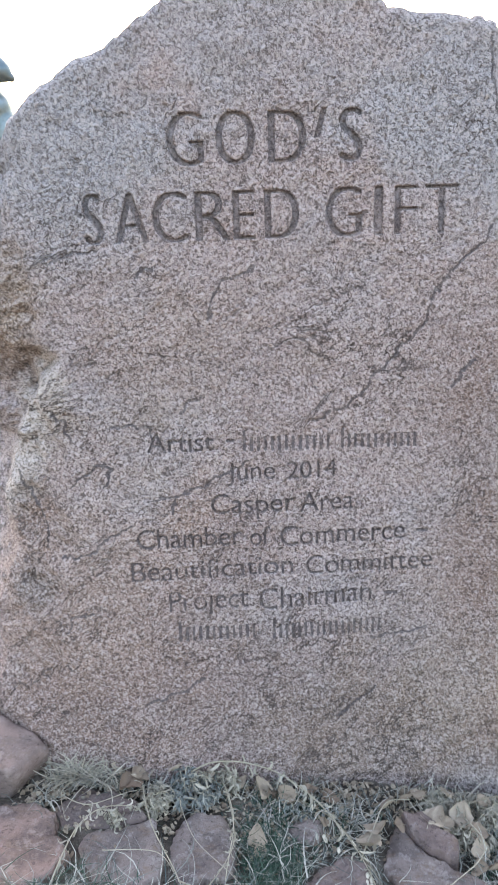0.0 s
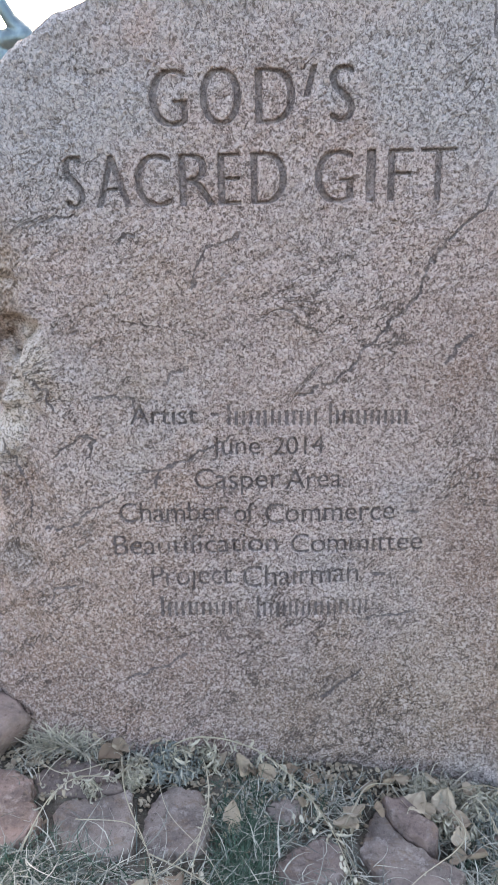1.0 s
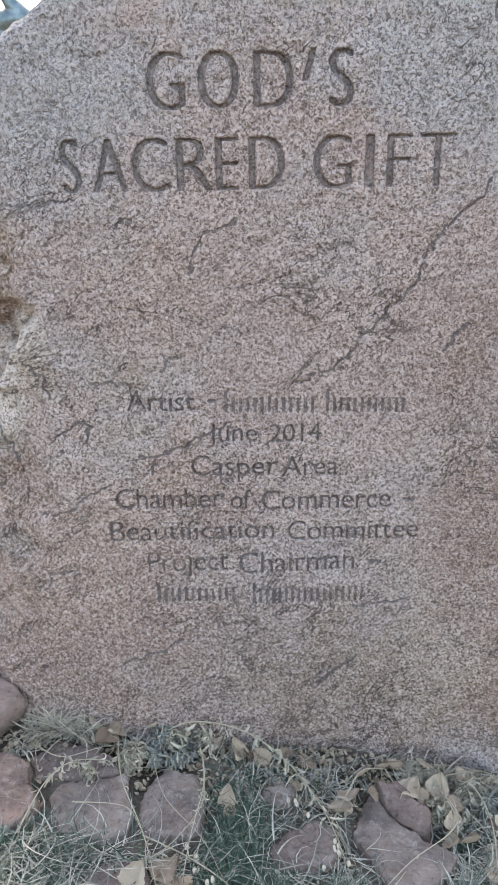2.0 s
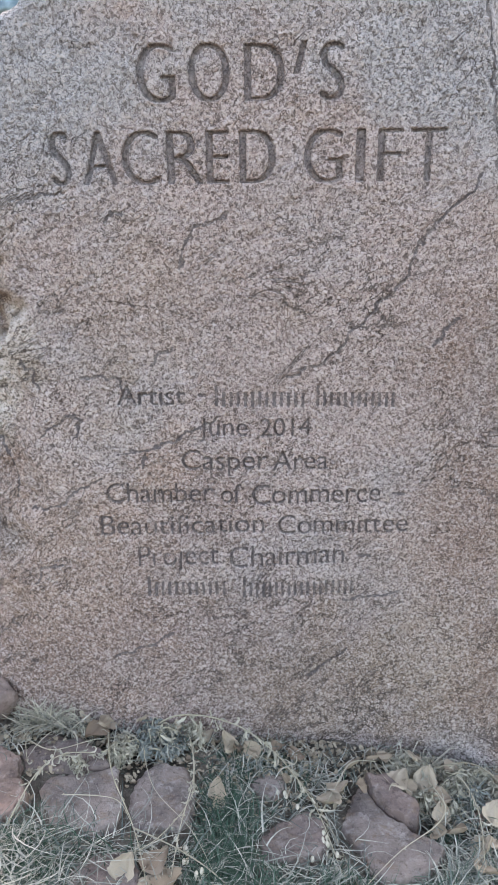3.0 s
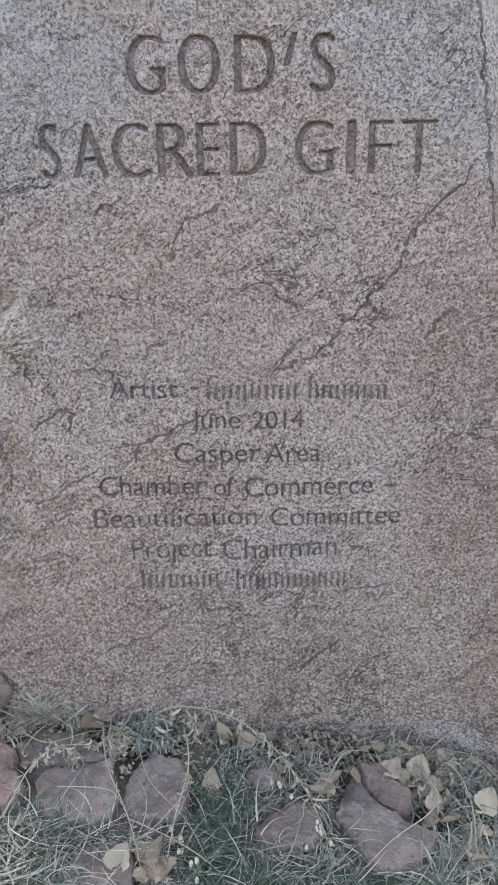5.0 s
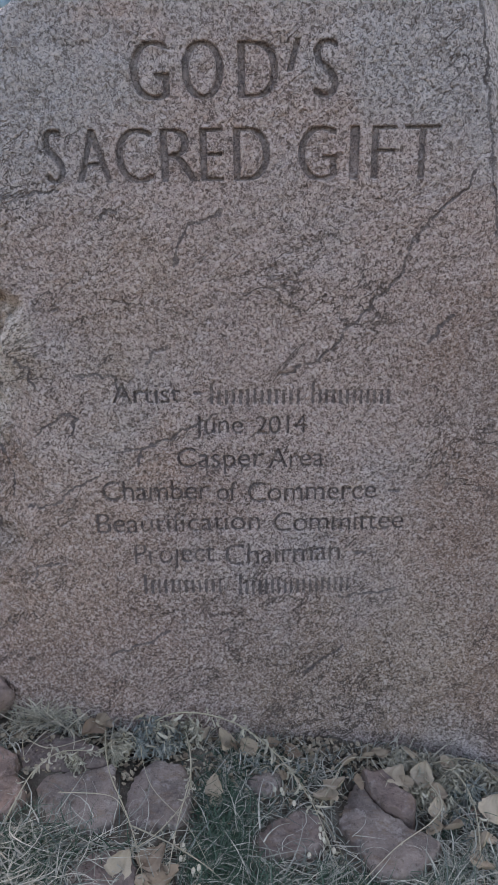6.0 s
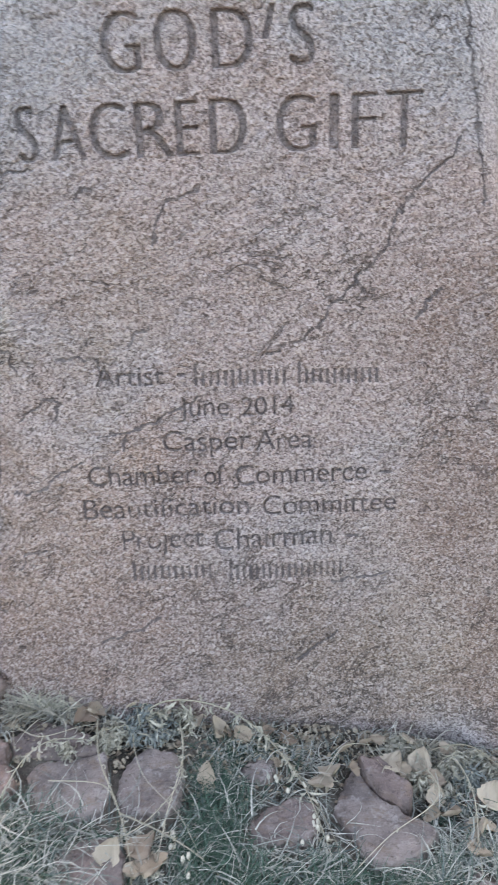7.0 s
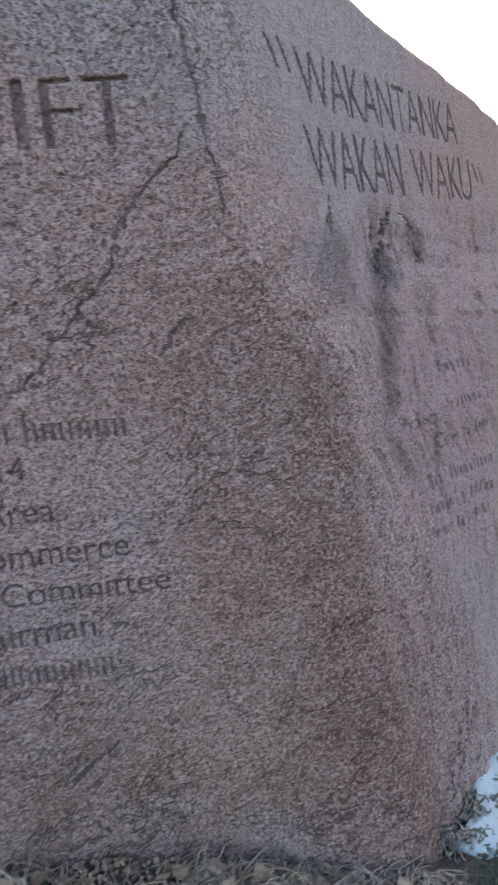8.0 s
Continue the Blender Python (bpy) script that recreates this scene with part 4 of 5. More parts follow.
loose_stone("flat_stone", [(0.56, 1.18), (0.66, 1.14), (0.70, 1.22), (0.62, 1.26)], 0.02, GREY_SLAB, GREY, 12)


# ---- grass ----
def blades(name, patches, material, label, seed, width=0.0011):
    """Patches of (x, y, spread x, spread y, how many, length, how upright)."""
    rng = np.random.default_rng(seed)
    verts, quads = [], []
    for x, y, sx, sy, n, length, upright in patches:
        for _ in range(int(n * 1.6)):
            bx, by = x + rng.normal(0, sx), y + rng.normal(0, sy)
            brink = foot_y(bx)
            if by > brink:
                by = brink - abs(rng.normal(0, 0.04))
            if on_stone(bx, by) and rng.random() < 0.95:
                continue
            bz = gz(bx, by) + (0.034 if on_stone(bx, by) else 0.004)
            way = rng.uniform(0, math.tau)
            ln = length * rng.uniform(0.5, 1.6)
            if any(on_stone(bx + math.cos(way) * ln * q_, by + math.sin(way) * ln * q_) for q_ in (0.4, 0.8)) and rng.random() < 0.9:
                continue
            lift = np.clip(rng.normal(upright, 0.25), 0.08, 1.45)
            bend = rng.normal(0, 1.3)
            droop = rng.uniform(0.4, 1.5)
            p = np.array((bx, by, bz))
            wd = width * rng.uniform(0.6, 1.5)
            steps = 5
            for k in range(steps + 1):
                f = k / steps
                taper = wd * (1 - 0.85 * f ** 1.5)
                sidev = np.array((-math.sin(way + bend * f), math.cos(way + bend * f), rng.normal(0, 0.15)))
                verts += [p - sidev * taper, p + sidev * taper]
                if k:
                    b = len(verts) - 4
                    quads.append((b, b + 1, b + 3, b + 2))
                el = lift - droop * f
                step = ln / steps * np.array((math.cos(way + bend * f) * math.cos(el), math.sin(way + bend * f) * math.cos(el), math.sin(el)))
                p = p + step
                floor = gz(p[0], p[1]) + (0.034 if on_stone(p[0], p[1]) else 0.006)
                p[2] = max(p[2], floor)
                p[1] = min(p[1], foot_y(p[0]))
    tagged(part(name, quad_mesh(name, np.array(verts), np.array(quads)), material), label, "grass", kind="stuff")


blades("dry_grass", [
    (-0.42, 1.08, 0.12, 0.09, 1500, 0.13, 0.3), (0.53, 1.205, 0.02, 0.015, 220, 0.11, 0.6), (-0.22, 1.19, 0.13, 0.02, 420, 0.12, 0.12), (-0.15, 1.05, 0.12, 0.06, 420, 0.10, 0.4),
    (-0.45, 1.535, 0.05, 0.02, 90, 0.06, 0.9), (-0.50, 1.47, 0.05, 0.05, 160, 0.07, 0.5),
    (0.16, 1.42, 0.10, 0.07, 260, 0.08, 0.3), (0.25, 1.24, 0.10, 0.07, 420, 0.09, 0.4), (0.28, 1.52, 0.10, 0.03, 90, 0.06, 0.5),
    (0.62, 1.50, 0.09, 0.06, 200, 0.08, 0.6), (0.60, 1.24, 0.10, 0.07, 520, 0.10, 0.5), (0.85, 1.45, 0.12, 0.08, 420, 0.08, 0.5),
    (0.03, 1.42, 0.05, 0.05, 160, 0.07, 0.3), (0.04, 1.27, 0.06, 0.06, 130, 0.08, 0.4), (0.40, 1.20, 0.2, 0.05, 420, 0.10, 0.4), (-0.25, 1.17, 0.15, 0.04, 260, 0.13, 0.2),
    (0.05, 1.56, 0.12, 0.03, 140, 0.06, 0.7), (0.45, 1.63, 0.15, 0.02, 50, 0.05, 0.8), (0.8, 1.64, 0.12, 0.02, 160, 0.05, 0.8), (-0.3, 1.55, 0.1, 0.02, 200, 0.05, 0.7), (0.9, 1.25, 0.2, 0.1, 400, 0.09, 0.5), (-0.75, 1.1, 0.12, 0.1, 300, 0.1, 0.4)],
    STRAW, "matted pale dry grass between the stones", 5, 0.0014)
blades("green_grass", [
    (0.02, 1.17, 0.04, 0.05, 520, 0.055, 0.9), (0.02, 1.36, 0.035, 0.05, 260, 0.05, 0.8), (0.14, 1.14, 0.07, 0.04, 260, 0.06, 0.8),
    (0.55, 1.17, 0.08, 0.05, 520, 0.07, 0.8), (0.30, 1.17, 0.07, 0.03, 250, 0.06, 0.8), (-0.40, 1.12, 0.12, 0.07, 1300, 0.07, 0.7), (0.05, 1.30, 0.04, 0.07, 420, 0.05, 0.8), (0.42, 1.17, 0.12, 0.03, 500, 0.06, 0.8),
    (0.60, 1.45, 0.06, 0.05, 180, 0.05, 0.7), (0.10, 1.50, 0.08, 0.03, 200, 0.05, 0.7), (1.20, 1.60, 0.05, 0.03, 420, 0.08, 1.0), (0.8, 1.25, 0.15, 0.07, 300, 0.06, 0.8)],
    GREEN, "short dark green grass growing among dry blades", 6)


blades("straw_tuft", [(-0.465, 1.535, 0.03, 0.012, 260, 0.095, 0.9), (-0.40, 1.555, 0.03, 0.01, 60, 0.05, 1.0), (0.52, 1.56, 0.05, 0.02, 90, 0.07, 0.7)],
       HERB, "bleached straw tuft growing against the foot of the boulder", 8, 0.0019)


# ---- dry stalks ----
def tube(bm, pts, r0, r1, sides=6):
    """A tapering stalk through points."""
    fine = []
    for i_ in range(len(pts) - 1):
        p0, p1, p2, p3 = (Vector(pts[max(0, min(len(pts) - 1, i_ + o))]) for o in (-1, 0, 1, 2))
        for k in range(6):
            f = k / 6
            fine.append(0.5 * ((2 * p1) + (p2 - p0) * f + (2 * p0 - 5 * p1 + 4 * p2 - p3) * f * f + (3 * p1 - p0 - 3 * p2 + p3) * f ** 3))
    fine.append(Vector(pts[-1]))
    rings = []
    for k, p in enumerate(fine):
        d = (fine[min(k + 1, len(fine) - 1)] - fine[max(k - 1, 0)]).normalized()
        u = d.cross(Vector((0.3, 0.2, 1))).normalized()
        w = d.cross(u)
        r = r0 + (r1 - r0) * k / (len(fine) - 1)
        rings.append([bm.verts.new(p + (u * math.cos(q * math.tau / sides) + w * math.sin(q * math.tau / sides)) * r) for q in range(sides)])
    for a_, b_ in zip(rings, rings[1:]):
        for q in range(sides):
            bm.faces.new((a_[q], a_[(q + 1) % sides], b_[(q + 1) % sides], b_[q]))
    bm.faces.new(rings[0][::-1])
    bm.faces.new(rings[-1])
    return fine


def shrivelled(bm, p, rng, size, hang=0.6):
    """One small dried leaf, rolled in and twisted, hanging from a point."""
    way = rng.uniform(0, math.tau)
    d = Vector((math.cos(way), math.sin(way), -hang * rng.uniform(0.4, 2.2))).normalized()
    s = d.cross(Vector((rng.normal(), rng.normal(), 1.0))).normalized()
    n_ = d.cross(s)
    ln, wd = size * rng.uniform(0.6, 1.7), size * rng.uniform(0.06, 0.15)
    curl, twist, start = rng.uniform(-4.0, 4.0), rng.uniform(-5.0, 5.0), rng.uniform(0, 6)
    p = Vector(p)
    rows = []
    for k in range(8):
        f = k / 7
        a_ = curl * f * f
        way_now = d * math.cos(a_) + n_ * math.sin(a_)
        p = p + way_now * (ln / 7)
        u = s * math.cos(start + twist * f) + way_now.cross(s) * math.sin(start + twist * f)
        up = way_now.cross(u)
        w = wd * math.sin(math.pi * (0.08 + 0.86 * f)) * (1 + 0.3 * math.sin(f * 17 + start)) + 0.0005
        rows.append([bm.verts.new(p + u * w * e_ + up * abs(e_) * w * 0.9) for e_ in (-1, 0, 1)])
    for a_, b_ in zip(rows, rows[1:]):
        for q in (0, 1):
            bm.faces.new((a_[q], a_[q + 1], b_[q + 1], b_[q]))


def stalk(points, thick, leaves, size, label, seed, material=None):
    """A dry stalk; its points are x, y and height over the ground. leaves: how many curled ones hang from it."""
    rng = np.random.default_rng(seed)
    pts = [(x, y, gz(x, y) + h) for x, y, h in points]
    bm = bmesh.new()
    fine = tube(bm, pts, thick, thick * 0.45)
    ob = tagged(new("dry_stalk"), label, "stalk", "dry stalks")
    ob.location = pts[0]
    stem = part("stem", bm, STALK, ob)
    stem.location = -Vector(pts[0])
    if leaves:
        bm = bmesh.new()
        for _ in range(leaves * 3 // 2):
            p = fine[int(rng.integers(len(fine) // 6, len(fine)))]
            shrivelled(bm, p, rng, size)
        part("withered_leaves", bm, material or HERB, stem, "small curled withered leaves")
    return ob


BARE, LEAFY = "thin bare straw-coloured dry stalk lying over the stones", "straw-coloured dry stalk hung with curled withered leaves"
stalk([(-0.30, 1.50, 0.05), (-0.255, 1.36, 0.075), (-0.18, 1.24, 0.065), (-0.13, 1.13, 0.05), (-0.11, 1.02, 0.04)], 0.0019, 10, 0.014, BARE, 1)
stalk([(-0.10, 1.56, 0.03), (-0.075, 1.47, 0.07), (-0.06, 1.38, 0.075), (-0.075, 1.25, 0.06), (-0.08, 1.12, 0.04)], 0.0020, 34, 0.013, LEAFY, 2)
stalk([(-0.085, 1.53, 0.02), (-0.065, 1.42, 0.06), (-0.062, 1.33, 0.062), (-0.12, 1.22, 0.06), (-0.20, 1.17, 0.04)], 0.0018, 22, 0.012, LEAFY, 3)
stalk([(-0.19, 1.555, 0.04), (-0.13, 1.555, 0.085), (-0.062, 1.55, 0.105), (0.0, 1.55, 0.10), (0.06, 1.545, 0.085), (0.125, 1.515, 0.07), (0.184, 1.455, 0.065), (0.24, 1.375, 0.055), (0.276, 1.29, 0.04), (0.30, 1.22, 0.02)], 0.0022, 34, 0.03, LEAFY, 4)
stalk([(0.10, 1.53, 0.03), (0.19, 1.47, 0.04), (0.26, 1.38, 0.03), (0.32, 1.25, 0.02), (0.36, 1.15, 0.02)], 0.0017, 6, 0.012, BARE, 5)
stalk([(0.24, 1.36, 0.02), (0.29, 1.45, 0.045), (0.34, 1.53, 0.06), (0.41, 1.555, 0.05)], 0.0019, 0, 0, BARE, 6)
stalk([(0.54, 1.50, 0.06), (0.565, 1.42, 0.075), (0.53, 1.36, 0.075), (0.43, 1.285, 0.065), (0.33, 1.20, 0.03)], 0.0020, 4, 0.012, BARE, 7)
stalk([(0.58, 1.57, 0.03), (0.63, 1.52, 0.06), (0.65, 1.42, 0.06), (0.635, 1.30, 0.04), (0.62, 1.18, 0.03)], 0.0021, 22, 0.02, LEAFY, 8)
stalk([(0.55, 1.56, 0.04), (0.66, 1.55, 0.085), (0.74, 1.50, 0.06), (0.79, 1.40, 0.02)], 0.0019, 8, 0.016, BARE, 9)
stalk([(-0.18, 1.24, 0.055), (-0.06, 1.205, 0.05), (0.04, 1.16, 0.03), (0.10, 1.08, 0.02)], 0.0018, 3, 0.012, BARE, 10)
stalk([(-0.46, 1.22, 0.03), (-0.43, 1.33, 0.065), (-0.38, 1.39, 0.075), (-0.31, 1.43, 0.05)], 0.0020, 22, 0.022, LEAFY, 11)
stalk([(-0.50, 1.46, 0.03), (-0.42, 1.42, 0.05), (-0.33, 1.47, 0.05), (-0.27, 1.51, 0.03)], 0.0015, 0, 0, BARE, 12)
stalk([(-0.47, 1.52, 0.03), (-0.49, 1.44, 0.06), (-0.46, 1.36, 0.065)], 0.0016, 4, 0.014, BARE, 13)
stalk([(-0.36, 1.30, 0.05), (-0.24, 1.31, 0.05), (-0.19, 1.26, 0.05)], 0.0013, 0, 0, BARE, 14)
stalk([(-0.20, 1.46, 0.04), (-0.15, 1.35, 0.05), (-0.05, 1.26, 0.05), (0.01, 1.18, 0.03)], 0.0011, 0, 0, BARE, 15)


def withered_plant(x, y, spread, n, size, material, label, seed, high=0.06):
    """A slumped plant: short stems from one root, thick with curled leaves."""
    rng = np.random.default_rng(seed)
    root = new("withered_plant")
    tagged(root, label, "plant", "withered plants")
    root.location = (x, y, gz(x, y))
    for k in range(6):
        w = rng.uniform(0, math.tau)
        far = spread * rng.uniform(0.5, 1.1)
        pts = [(0, 0, 0), (math.cos(w) * far * 0.4, math.sin(w) * far * 0.3, high * rng.uniform(0.7, 1.2)), (math.cos(w) * far, math.sin(w) * far * 0.6, high * rng.uniform(0.3, 0.9))]
        bm = bmesh.new()
        fine = tube(bm, pts, 0.0017, 0.0008, 5)
        stem = part("stem", bm, STALK, root)
        leaves = bmesh.new()
        for _ in range(n * 2 // 6):
            shrivelled(leaves, fine[int(rng.integers(2, len(fine)))], rng, size, 0.9)
        part("withered_leaves", leaves, material, stem, "curled withered leaves")


PALE, GLOOM = "slumped pale withered weed with curled leaves", "slumped dark grey-green withered weed with curled leaves"
withered_plant(-0.20, 1.535, 0.07, 110, 0.022, DARK_HERB, GLOOM, 21, 0.055)
withered_plant(-0.14, 1.545, 0.05, 66, 0.02, DARK_HERB, GLOOM, 22, 0.05)
withered_plant(-0.262, 1.465, 0.045, 72, 0.022, HERB, PALE, 23, 0.06)
withered_plant(-0.205, 1.485, 0.05, 90, 0.02, DARK_HERB, GLOOM, 41, 0.045)
withered_plant(-0.145, 1.50, 0.05, 80, 0.02, DARK_HERB, GLOOM, 42, 0.045)
withered_plant(0.50, 1.58, 0.05, 60, 0.02, HERB, PALE, 43, 0.05)
withered_plant(-0.07, 1.545, 0.06, 54, 0.024, HERB, PALE, 24, 0.07)
withered_plant(0.08, 1.52, 0.07, 60, 0.02, DARK_HERB, GLOOM, 25, 0.04)
withered_plant(0.55, 1.555, 0.07, 90, 0.024, HERB, PALE, 26, 0.06)
withered_plant(0.66, 1.55, 0.08, 90, 0.022, HERB, PALE, 27, 0.055)
withered_plant(0.78, 1.52, 0.09, 90, 0.022, HERB, PALE, 28, 0.05)
withered_plant(0.60, 1.43, 0.06, 60, 0.022, DARK_HERB, GLOOM, 29, 0.045)
withered_plant(-0.36, 1.40, 0.04, 36, 0.022, HERB, PALE, 30, 0.05)
withered_plant(1.07, 1.625, 0.05, 60, 0.03, DARK_HERB, GLOOM, 32, 0.05)
withered_plant(1.15, 1.71, 0.05, 60, 0.03, DARK_HERB, GLOOM, 33, 0.05)
withered_plant(1.22, 1.60, 0.06, 60, 0.03, DARK_HERB, GLOOM, 34, 0.06)
withered_plant(-0.185, 1.535, 0.06, 30, 0.032, HERB, PALE, 51, 0.06)
withered_plant(-0.24, 1.495, 0.045, 36, 0.03, HERB, PALE, 52, 0.055)
withered_plant(-0.265, 1.445, 0.03, 42, 0.026, HERB, PALE, 53, 0.055)
withered_plant(0.53, 1.465, 0.05, 72, 0.03, HERB, PALE, 54, 0.055)
withered_plant(0.61, 1.53, 0.06, 84, 0.03, HERB, PALE, 55, 0.055)
withered_plant(0.665, 1.50, 0.06, 72, 0.03, DARK_HERB, GLOOM, 56, 0.05)
withered_plant(0.475, 1.565, 0.05, 60, 0.028, HERB, PALE, 57, 0.05)
withered_plant(0.60, 1.445, 0.05, 66, 0.028, HERB, PALE, 58, 0.045)
withered_plant(0.14, 1.50, 0.06, 60, 0.02, DARK_HERB, GLOOM, 59, 0.04)
withered_plant(0.72, 1.54, 0.06, 72, 0.028, HERB, PALE, 60, 0.05)
withered_plant(0.95, 1.47, 0.09, 90, 0.02, HERB, PALE, 31, 0.045)


# ---- fallen leaves ----
def leaf_shape(seed):
    """A broad heart-shaped leaf with a short stem, dry and curled, about 1 long."""
    rng = np.random.default_rng(seed)
    curl, fold, wave = rng.uniform(0.15, 0.8), rng.uniform(0.05, 0.4), rng.uniform(0, 6)
    bm = bmesh.new()
    rows = []
    for i_ in range(11):
        f = i_ / 10
        half = 0.50 * math.sin(math.pi * f ** 0.66) ** 0.65 * (1.08 - 0.3 * f) * (1 + 0.06 * math.sin(f * 23 + wave)) + 0.006
        row = []
        for j in range(-4, 5):
            q = j / 4
            x, y = q * half * (1 + 0.05 * math.sin(f * 31 + j)), f - 0.10 * abs(q) ** 2 * (1 - f)
            z = fold * abs(q) ** 1.5 * half + 0.07 * math.sin(f * 5 + q * 4 + wave) + curl * 0.6 * (f - 0.4) ** 2 + 0.05 * math.sin(q * 9 + f * 7)
            row.append(bm.verts.new((x, y - 0.45, z)))
        rows.append(row)
    for a_, b_ in zip(rows, rows[1:]):
        for k in range(8):
            bm.faces.new((a_[k], a_[k + 1], b_[k + 1], b_[k]))
    me = bpy.data.meshes.new("fallen_leaf")
    bm.to_mesh(me)
    bm.free()
    me.materials.append(LEAF)
    me.polygons.foreach_set("use_smooth", [True] * len(me.polygons))
    return me


LEAVES = [leaf_shape(k) for k in range(6)]
bm = bmesh.new()
tube(bm, [(0, -0.40, 0.10), (0.03, -0.6, 0.09), (0.08, -0.78, 0.02)], 0.018, 0.012, 5)
LEAF_STEM = bpy.data.meshes.new("leaf_stem")
bm.to_mesh(LEAF_STEM)
bm.free()
LEAF_STEM.materials.append(STALK)
rng = np.random.default_rng(77)
for n_, (x, y, size, h) in enumerate((
        (-0.378, 1.55, 0.036, 0.04), (-0.334, 1.50, 0.062, 0.045), (-0.317, 1.535, 0.056, 0.045), (-0.219, 1.565, 0.048, 0.055), (-0.048, 1.55, 0.04, 0.04), (0.007, 1.54, 0.055, 0.04), (0.036, 1.53, 0.045, 0.035),
        (0.072, 1.53, 0.05, 0.035), (0.191, 1.55, 0.05, 0.03), (0.168, 1.456, 0.03, 0.04), (0.30, 1.461, 0.055, 0.04), (0.276, 1.421, 0.06, 0.035), (0.345, 1.55, 0.046, 0.035), (0.402, 1.57, 0.045, 0.04), (0.435, 1.58, 0.04, 0.045),
        (0.519, 1.585, 0.055, 0.05), (0.46, 1.499, 0.065, 0.055), (0.54, 1.52, 0.065, 0.05), (0.488, 1.488, 0.04, 0.05), (0.589, 1.383, 0.055, 0.035), (0.643, 1.35, 0.06, 0.035), (0.635, 1.295, 0.055, 0.035), (0.695, 1.437, 0.065, 0.045),
        (0.546, 1.375, 0.045, 0.035), (-0.004, 1.395, 0.05, 0.035), (0.001, 1.37, 0.035, 0.02), (-0.118, 1.184, 0.065, 0.04), (-0.092, 1.135, 0.075, 0.05), (-0.12, 1.12, 0.055, 0.045), (-0.18, 1.155, 0.06, 0.045), (0.36, 1.472, 0.04, 0.05),
        (0.84, 1.50, 0.045, 0.03), (0.92, 1.53, 0.04, 0.03), (0.74, 1.55, 0.036, 0.03), (0.24, 1.57, 0.03, 0.02), (0.14, 1.56, 0.034, 0.03), (-0.13, 1.56, 0.03, 0.05), (-0.29, 1.56, 0.03, 0.03),
        (0.76, 1.40, 0.045, 0.03), (0.68, 1.36, 0.04, 0.03), (0.61, 1.57, 0.04, 0.045), (0.57, 1.47, 0.045, 0.045), (0.56, 1.43, 0.05, 0.04))):
    ob = new("fallen_leaf")
    ob.matrix_world = pose(x, y, gz(x, y) + h, rng.uniform(-10, 50), rng.uniform(-25, 25), rng.uniform(0, 360)) @ Matrix.Diagonal((size, size, size, 1))
    tagged(ob, "dry tan fallen cottonwood leaf, curled at its edges", "leaf", "fallen leaves")
    new("leaf_blade", LEAVES[n_ % 6]).parent = ob
    new("leaf_stem", LEAF_STEM).parent = ob


# ---- crumbled leaves and litter ----
def crumbs(n, seed):
    g = np.random.default_rng(seed)
    bm = bmesh.new()
    while n:
        x = g.uniform(-0.62, 1.02)
        y = foot_y(x) - abs(g.normal(0, 0.11))
        if y < 1.0 or (on_stone(x, y) and g.random() < 0.6):
            continue
        n -= 1
        size, turn, tip = g.uniform(0.005, 0.017), g.uniform(0, math.tau), g.normal(0, 0.5, 2)
        rows = []
        for i_ in range(4):
            f = i_ / 3
            w = size * 0.45 * math.sin(math.pi * (0.12 + 0.76 * f)) * g.uniform(0.7, 1.2)
            row = []
            for q in (-1, 0, 1):
                lx, ly = q * w * 0.9, (f - 0.5) * size
                lz = size * (0.12 + 0.2 * abs(tip[0])) * q * q + size * 0.16 * math.sin(f * 5 + tip[0] * 9)
                px = lx * math.cos(turn) - ly * math.sin(turn)
                py = lx * math.sin(turn) + ly * math.cos(turn)
                row.append(bm.verts.new((x + px, y + py, gz(x, y) + 0.010 + abs(tip[1]) * 0.008 + lz + (px * tip[0] + py * tip[1]) * 0.6)))
            rows.append(row)
        for a_, b_ in zip(rows, rows[1:]):
            for q in (0, 1):
                bm.faces.new((a_[q], a_[q + 1], b_[q + 1], b_[q]))
    tagged(part("leaf_litter", bm, LITTER), "crumbled brown and grey leaf litter along the boulder's foot", "leaf litter", kind="stuff")


crumbs(2200, 9)


# ---- seed heads ----
def seed_head(x, y, n, seed):
    g = np.random.default_rng(seed)
    root = new("seed_head")
    root.location = (x, y, gz(x, y))
    tagged(root, "small cluster of dry whitish seed pods on a stalk", "seed head", "seed heads")
    bm = bmesh.new()
    tube(bm, [(0.0, 0.0, 0.0), (0.005, -0.02, 0.03), (0.0, -0.06, 0.035)], 0.0012, 0.0007, 5)
    part("stem", bm, STALK, root)
    for _ in range(n):
        bm = bmesh.new()
        bmesh.ops.create_icosphere(bm, subdivisions=2, radius=0.006)
        for v_ in bm.verts:
            v_.co = Vector((v_.co.x * 0.8, v_.co.y * 1.3, v_.co.z * 0.9)) * (1 + 0.12 * noise.noise(v_.co * 400))
        ob = part("pod", bm, HERB, root)
        ob.location = (g.normal(0, 0.012), -0.03 + g.normal(0, 0.02), 0.032 + g.normal(0, 0.006))


seed_head(0.26, 1.33, 11, 1)
seed_head(-0.055, 1.24, 6, 2)
seed_head(0.17, 1.46, 5, 3)
seed_head(-0.02, 1.20, 5, 4)


# ---- old snow beside the flank ----
drift = loose_stone("snow_patch", [(1.07, 1.63), (1.15, 1.59), (1.27, 1.61), (1.5, 1.52), (2.0, 1.6), (2.6, 2.4), (2.3, 2.9), (1.8, 2.5), (1.25, 1.9)], 0.018, SNOW,
                    "thin patch of old white snow, speckled with dirt", 15)
tagged(drift, category="snow", group="snow", kind="stuff")


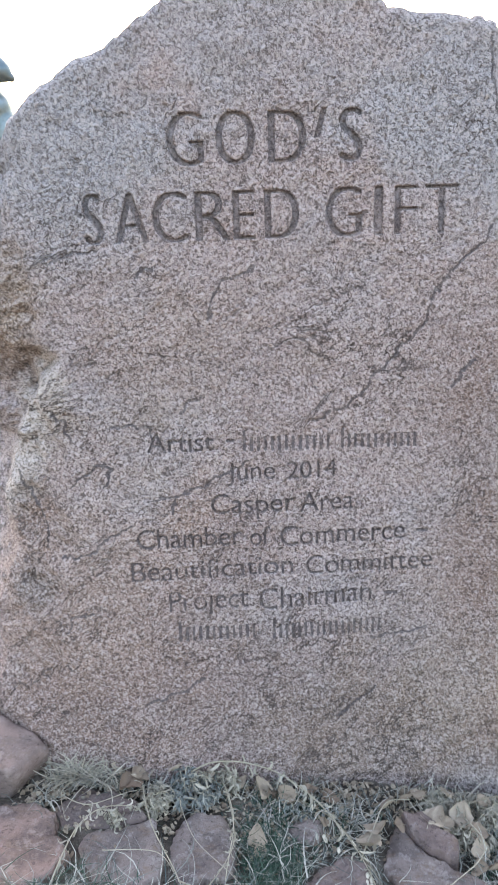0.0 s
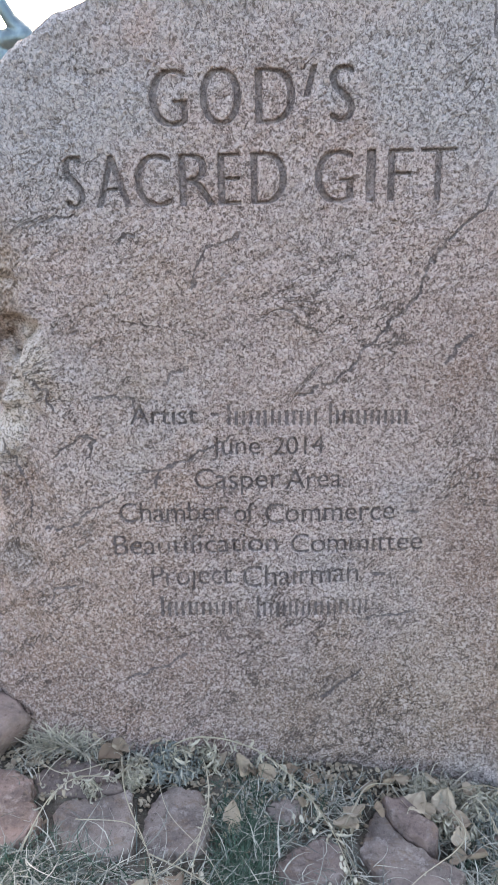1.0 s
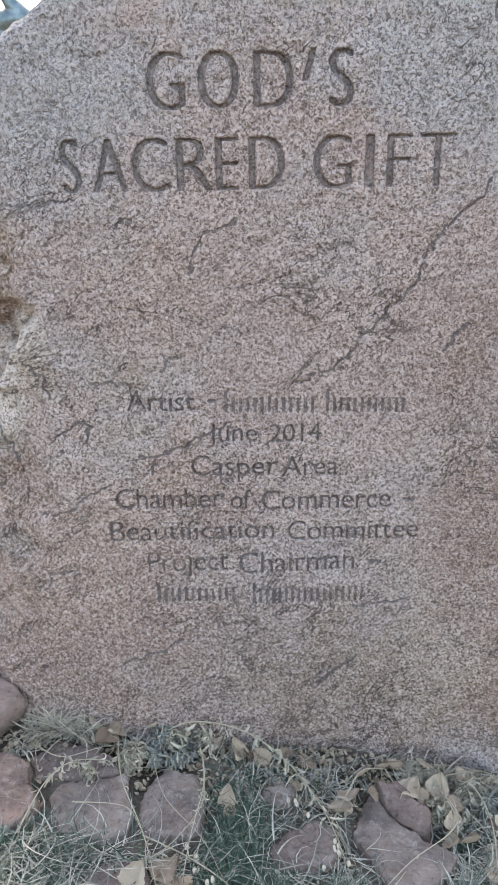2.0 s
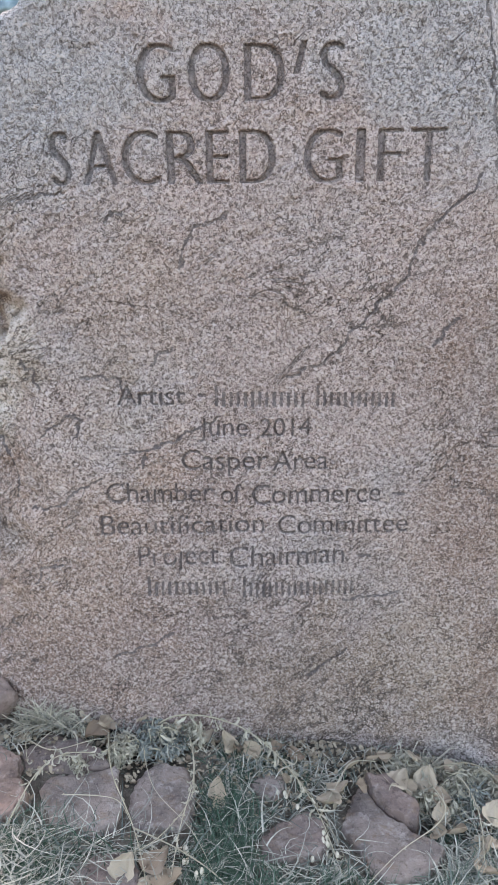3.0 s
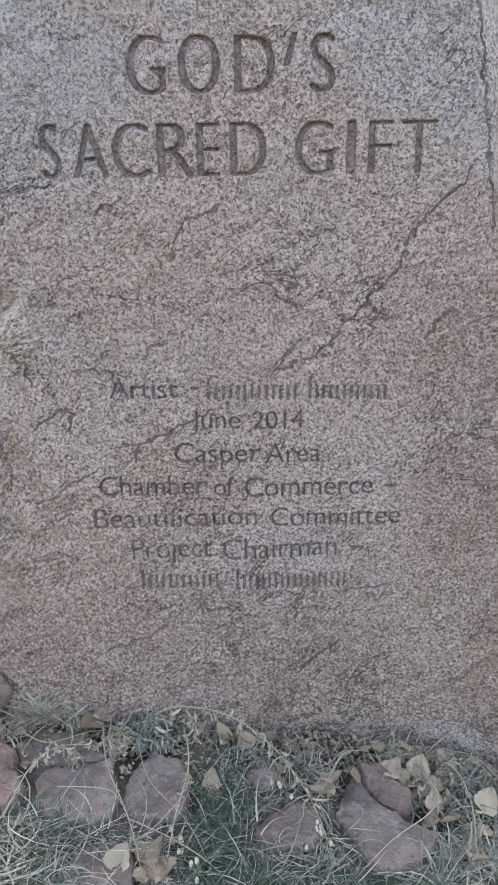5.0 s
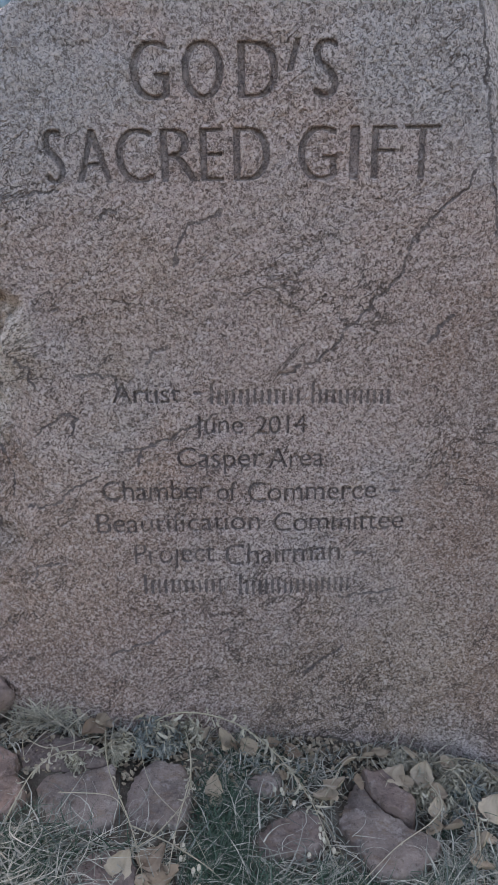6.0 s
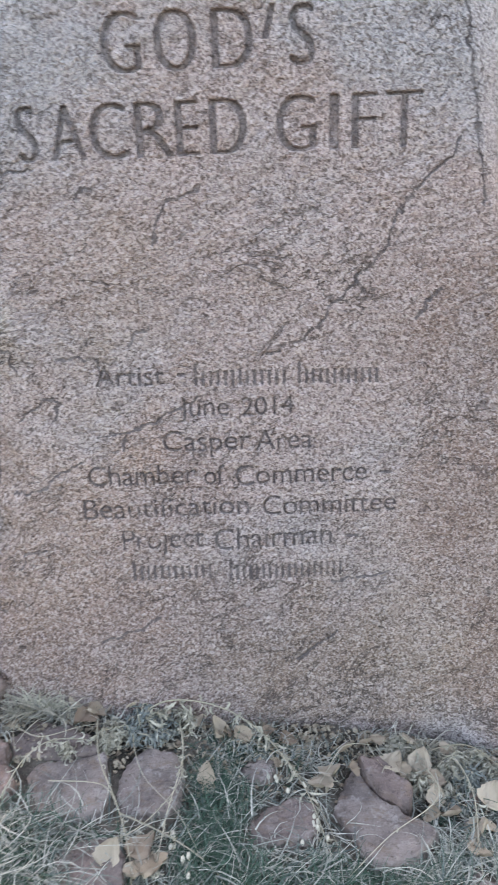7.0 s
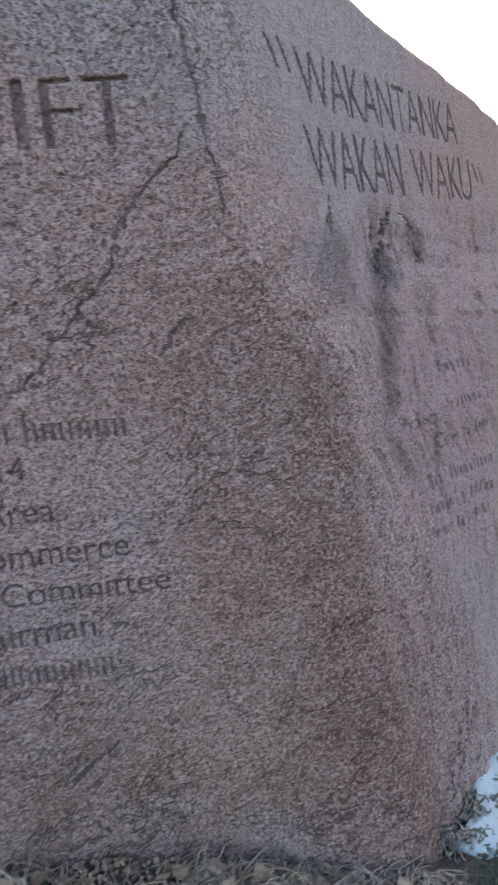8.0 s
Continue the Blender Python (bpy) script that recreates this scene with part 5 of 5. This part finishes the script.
# ---- bronze statue on a rock behind the boulder ----
def build_statue():
    bm = bmesh.new()

    def limb(p, q, r0, r1):
        """A rounded limb between two points."""
        p, q = Vector(p), Vector(q)
        d = q - p
        turn = d.to_track_quat("Z", "Y").to_matrix().to_4x4()
        bmesh.ops.create_cone(bm, cap_ends=True, segments=20, radius1=r0, radius2=r1, depth=d.length, matrix=Matrix.Translation((p + q) / 2) @ turn)
        for c_, r_ in ((p, r0), (q, r1)):
            bmesh.ops.create_uvsphere(bm, u_segments=20, v_segments=12, radius=r_, matrix=Matrix.Translation(c_))

    def ball(c_, r):
        bmesh.ops.create_uvsphere(bm, u_segments=24, v_segments=16, radius=1.0, matrix=Matrix.Translation(c_) @ Matrix.Diagonal((*r, 1)))

    y = 6.5
    # chest and belly, leaning over the near hip
    ball((-2.43, y, 2.66), (0.25, 0.18, 0.27))
    limb((-2.36, y, 2.70), (-2.21, y, 2.53), 0.16, 0.15)
    limb((-2.20, y + 0.02, 2.50), (-2.0, y + 0.05, 1.9), 0.14, 0.12)
    limb((-2.0, y + 0.05, 1.9), (-1.95, y + 0.1, 1.1), 0.12, 0.09)
    limb((-2.58, y + 0.1, 2.45), (-2.53, y + 0.2, 1.8), 0.12, 0.10)
    limb((-2.53, y + 0.2, 1.8), (-2.5, y + 0.3, 1.1), 0.10, 0.08)
    # raised near arm, bent to a pointed elbow, its fist about a thin staff
    limb((-2.30, y - 0.06, 2.78), (-2.08, y - 0.1, 2.79), 0.10, 0.085)
    limb((-2.08, y - 0.1, 2.79), (-2.0, y - 0.1, 2.735), 0.088, 0.035)
    limb((-2.09, y - 0.1, 2.82), (-2.19, y - 0.1, 2.92), 0.08, 0.06)
    limb((-2.19, y - 0.1, 2.92), (-2.26, y - 0.1, 3.04), 0.06, 0.055)
    ball((-2.295, y - 0.1, 3.08), (0.08, 0.06, 0.09))
    limb((-2.27, y - 0.1, 3.08), (-2.12, y - 0.1, 3.255), 0.018, 0.013)
    # neck, head and far arm
    limb((-2.48, y, 2.88), (-2.50, y, 3.02), 0.06, 0.06)
    ball((-2.51, y, 3.13), (0.10, 0.12, 0.14))
    limb((-2.60, y, 2.80), (-2.78, y - 0.05, 2.52), 0.085, 0.06)
    me = bpy.data.meshes.new("statue")
    bm.to_mesh(me)
    bm.free()
    ob = part("statue", me, BRONZE)
    fuse = ob.modifiers.new("fuse", "REMESH")
    fuse.mode, fuse.voxel_size, fuse.use_smooth_shade = "VOXEL", 0.012, True
    soft = ob.modifiers.new("soft", "SMOOTH")
    soft.factor, soft.iterations = 0.5, 4
    tagged(ob, "blue-grey patinated bronze figure holding up a staff, standing on a rock", "statue")


build_statue()
loose_stone("rock_base", [(-2.9, 6.0), (-1.6, 5.9), (-1.2, 6.6), (-1.7, 7.2), (-2.8, 7.1)], 1.0, RED_SLAB, "broad reddish rock carrying the bronze figure", 33, (0, 0), -0.03, "")
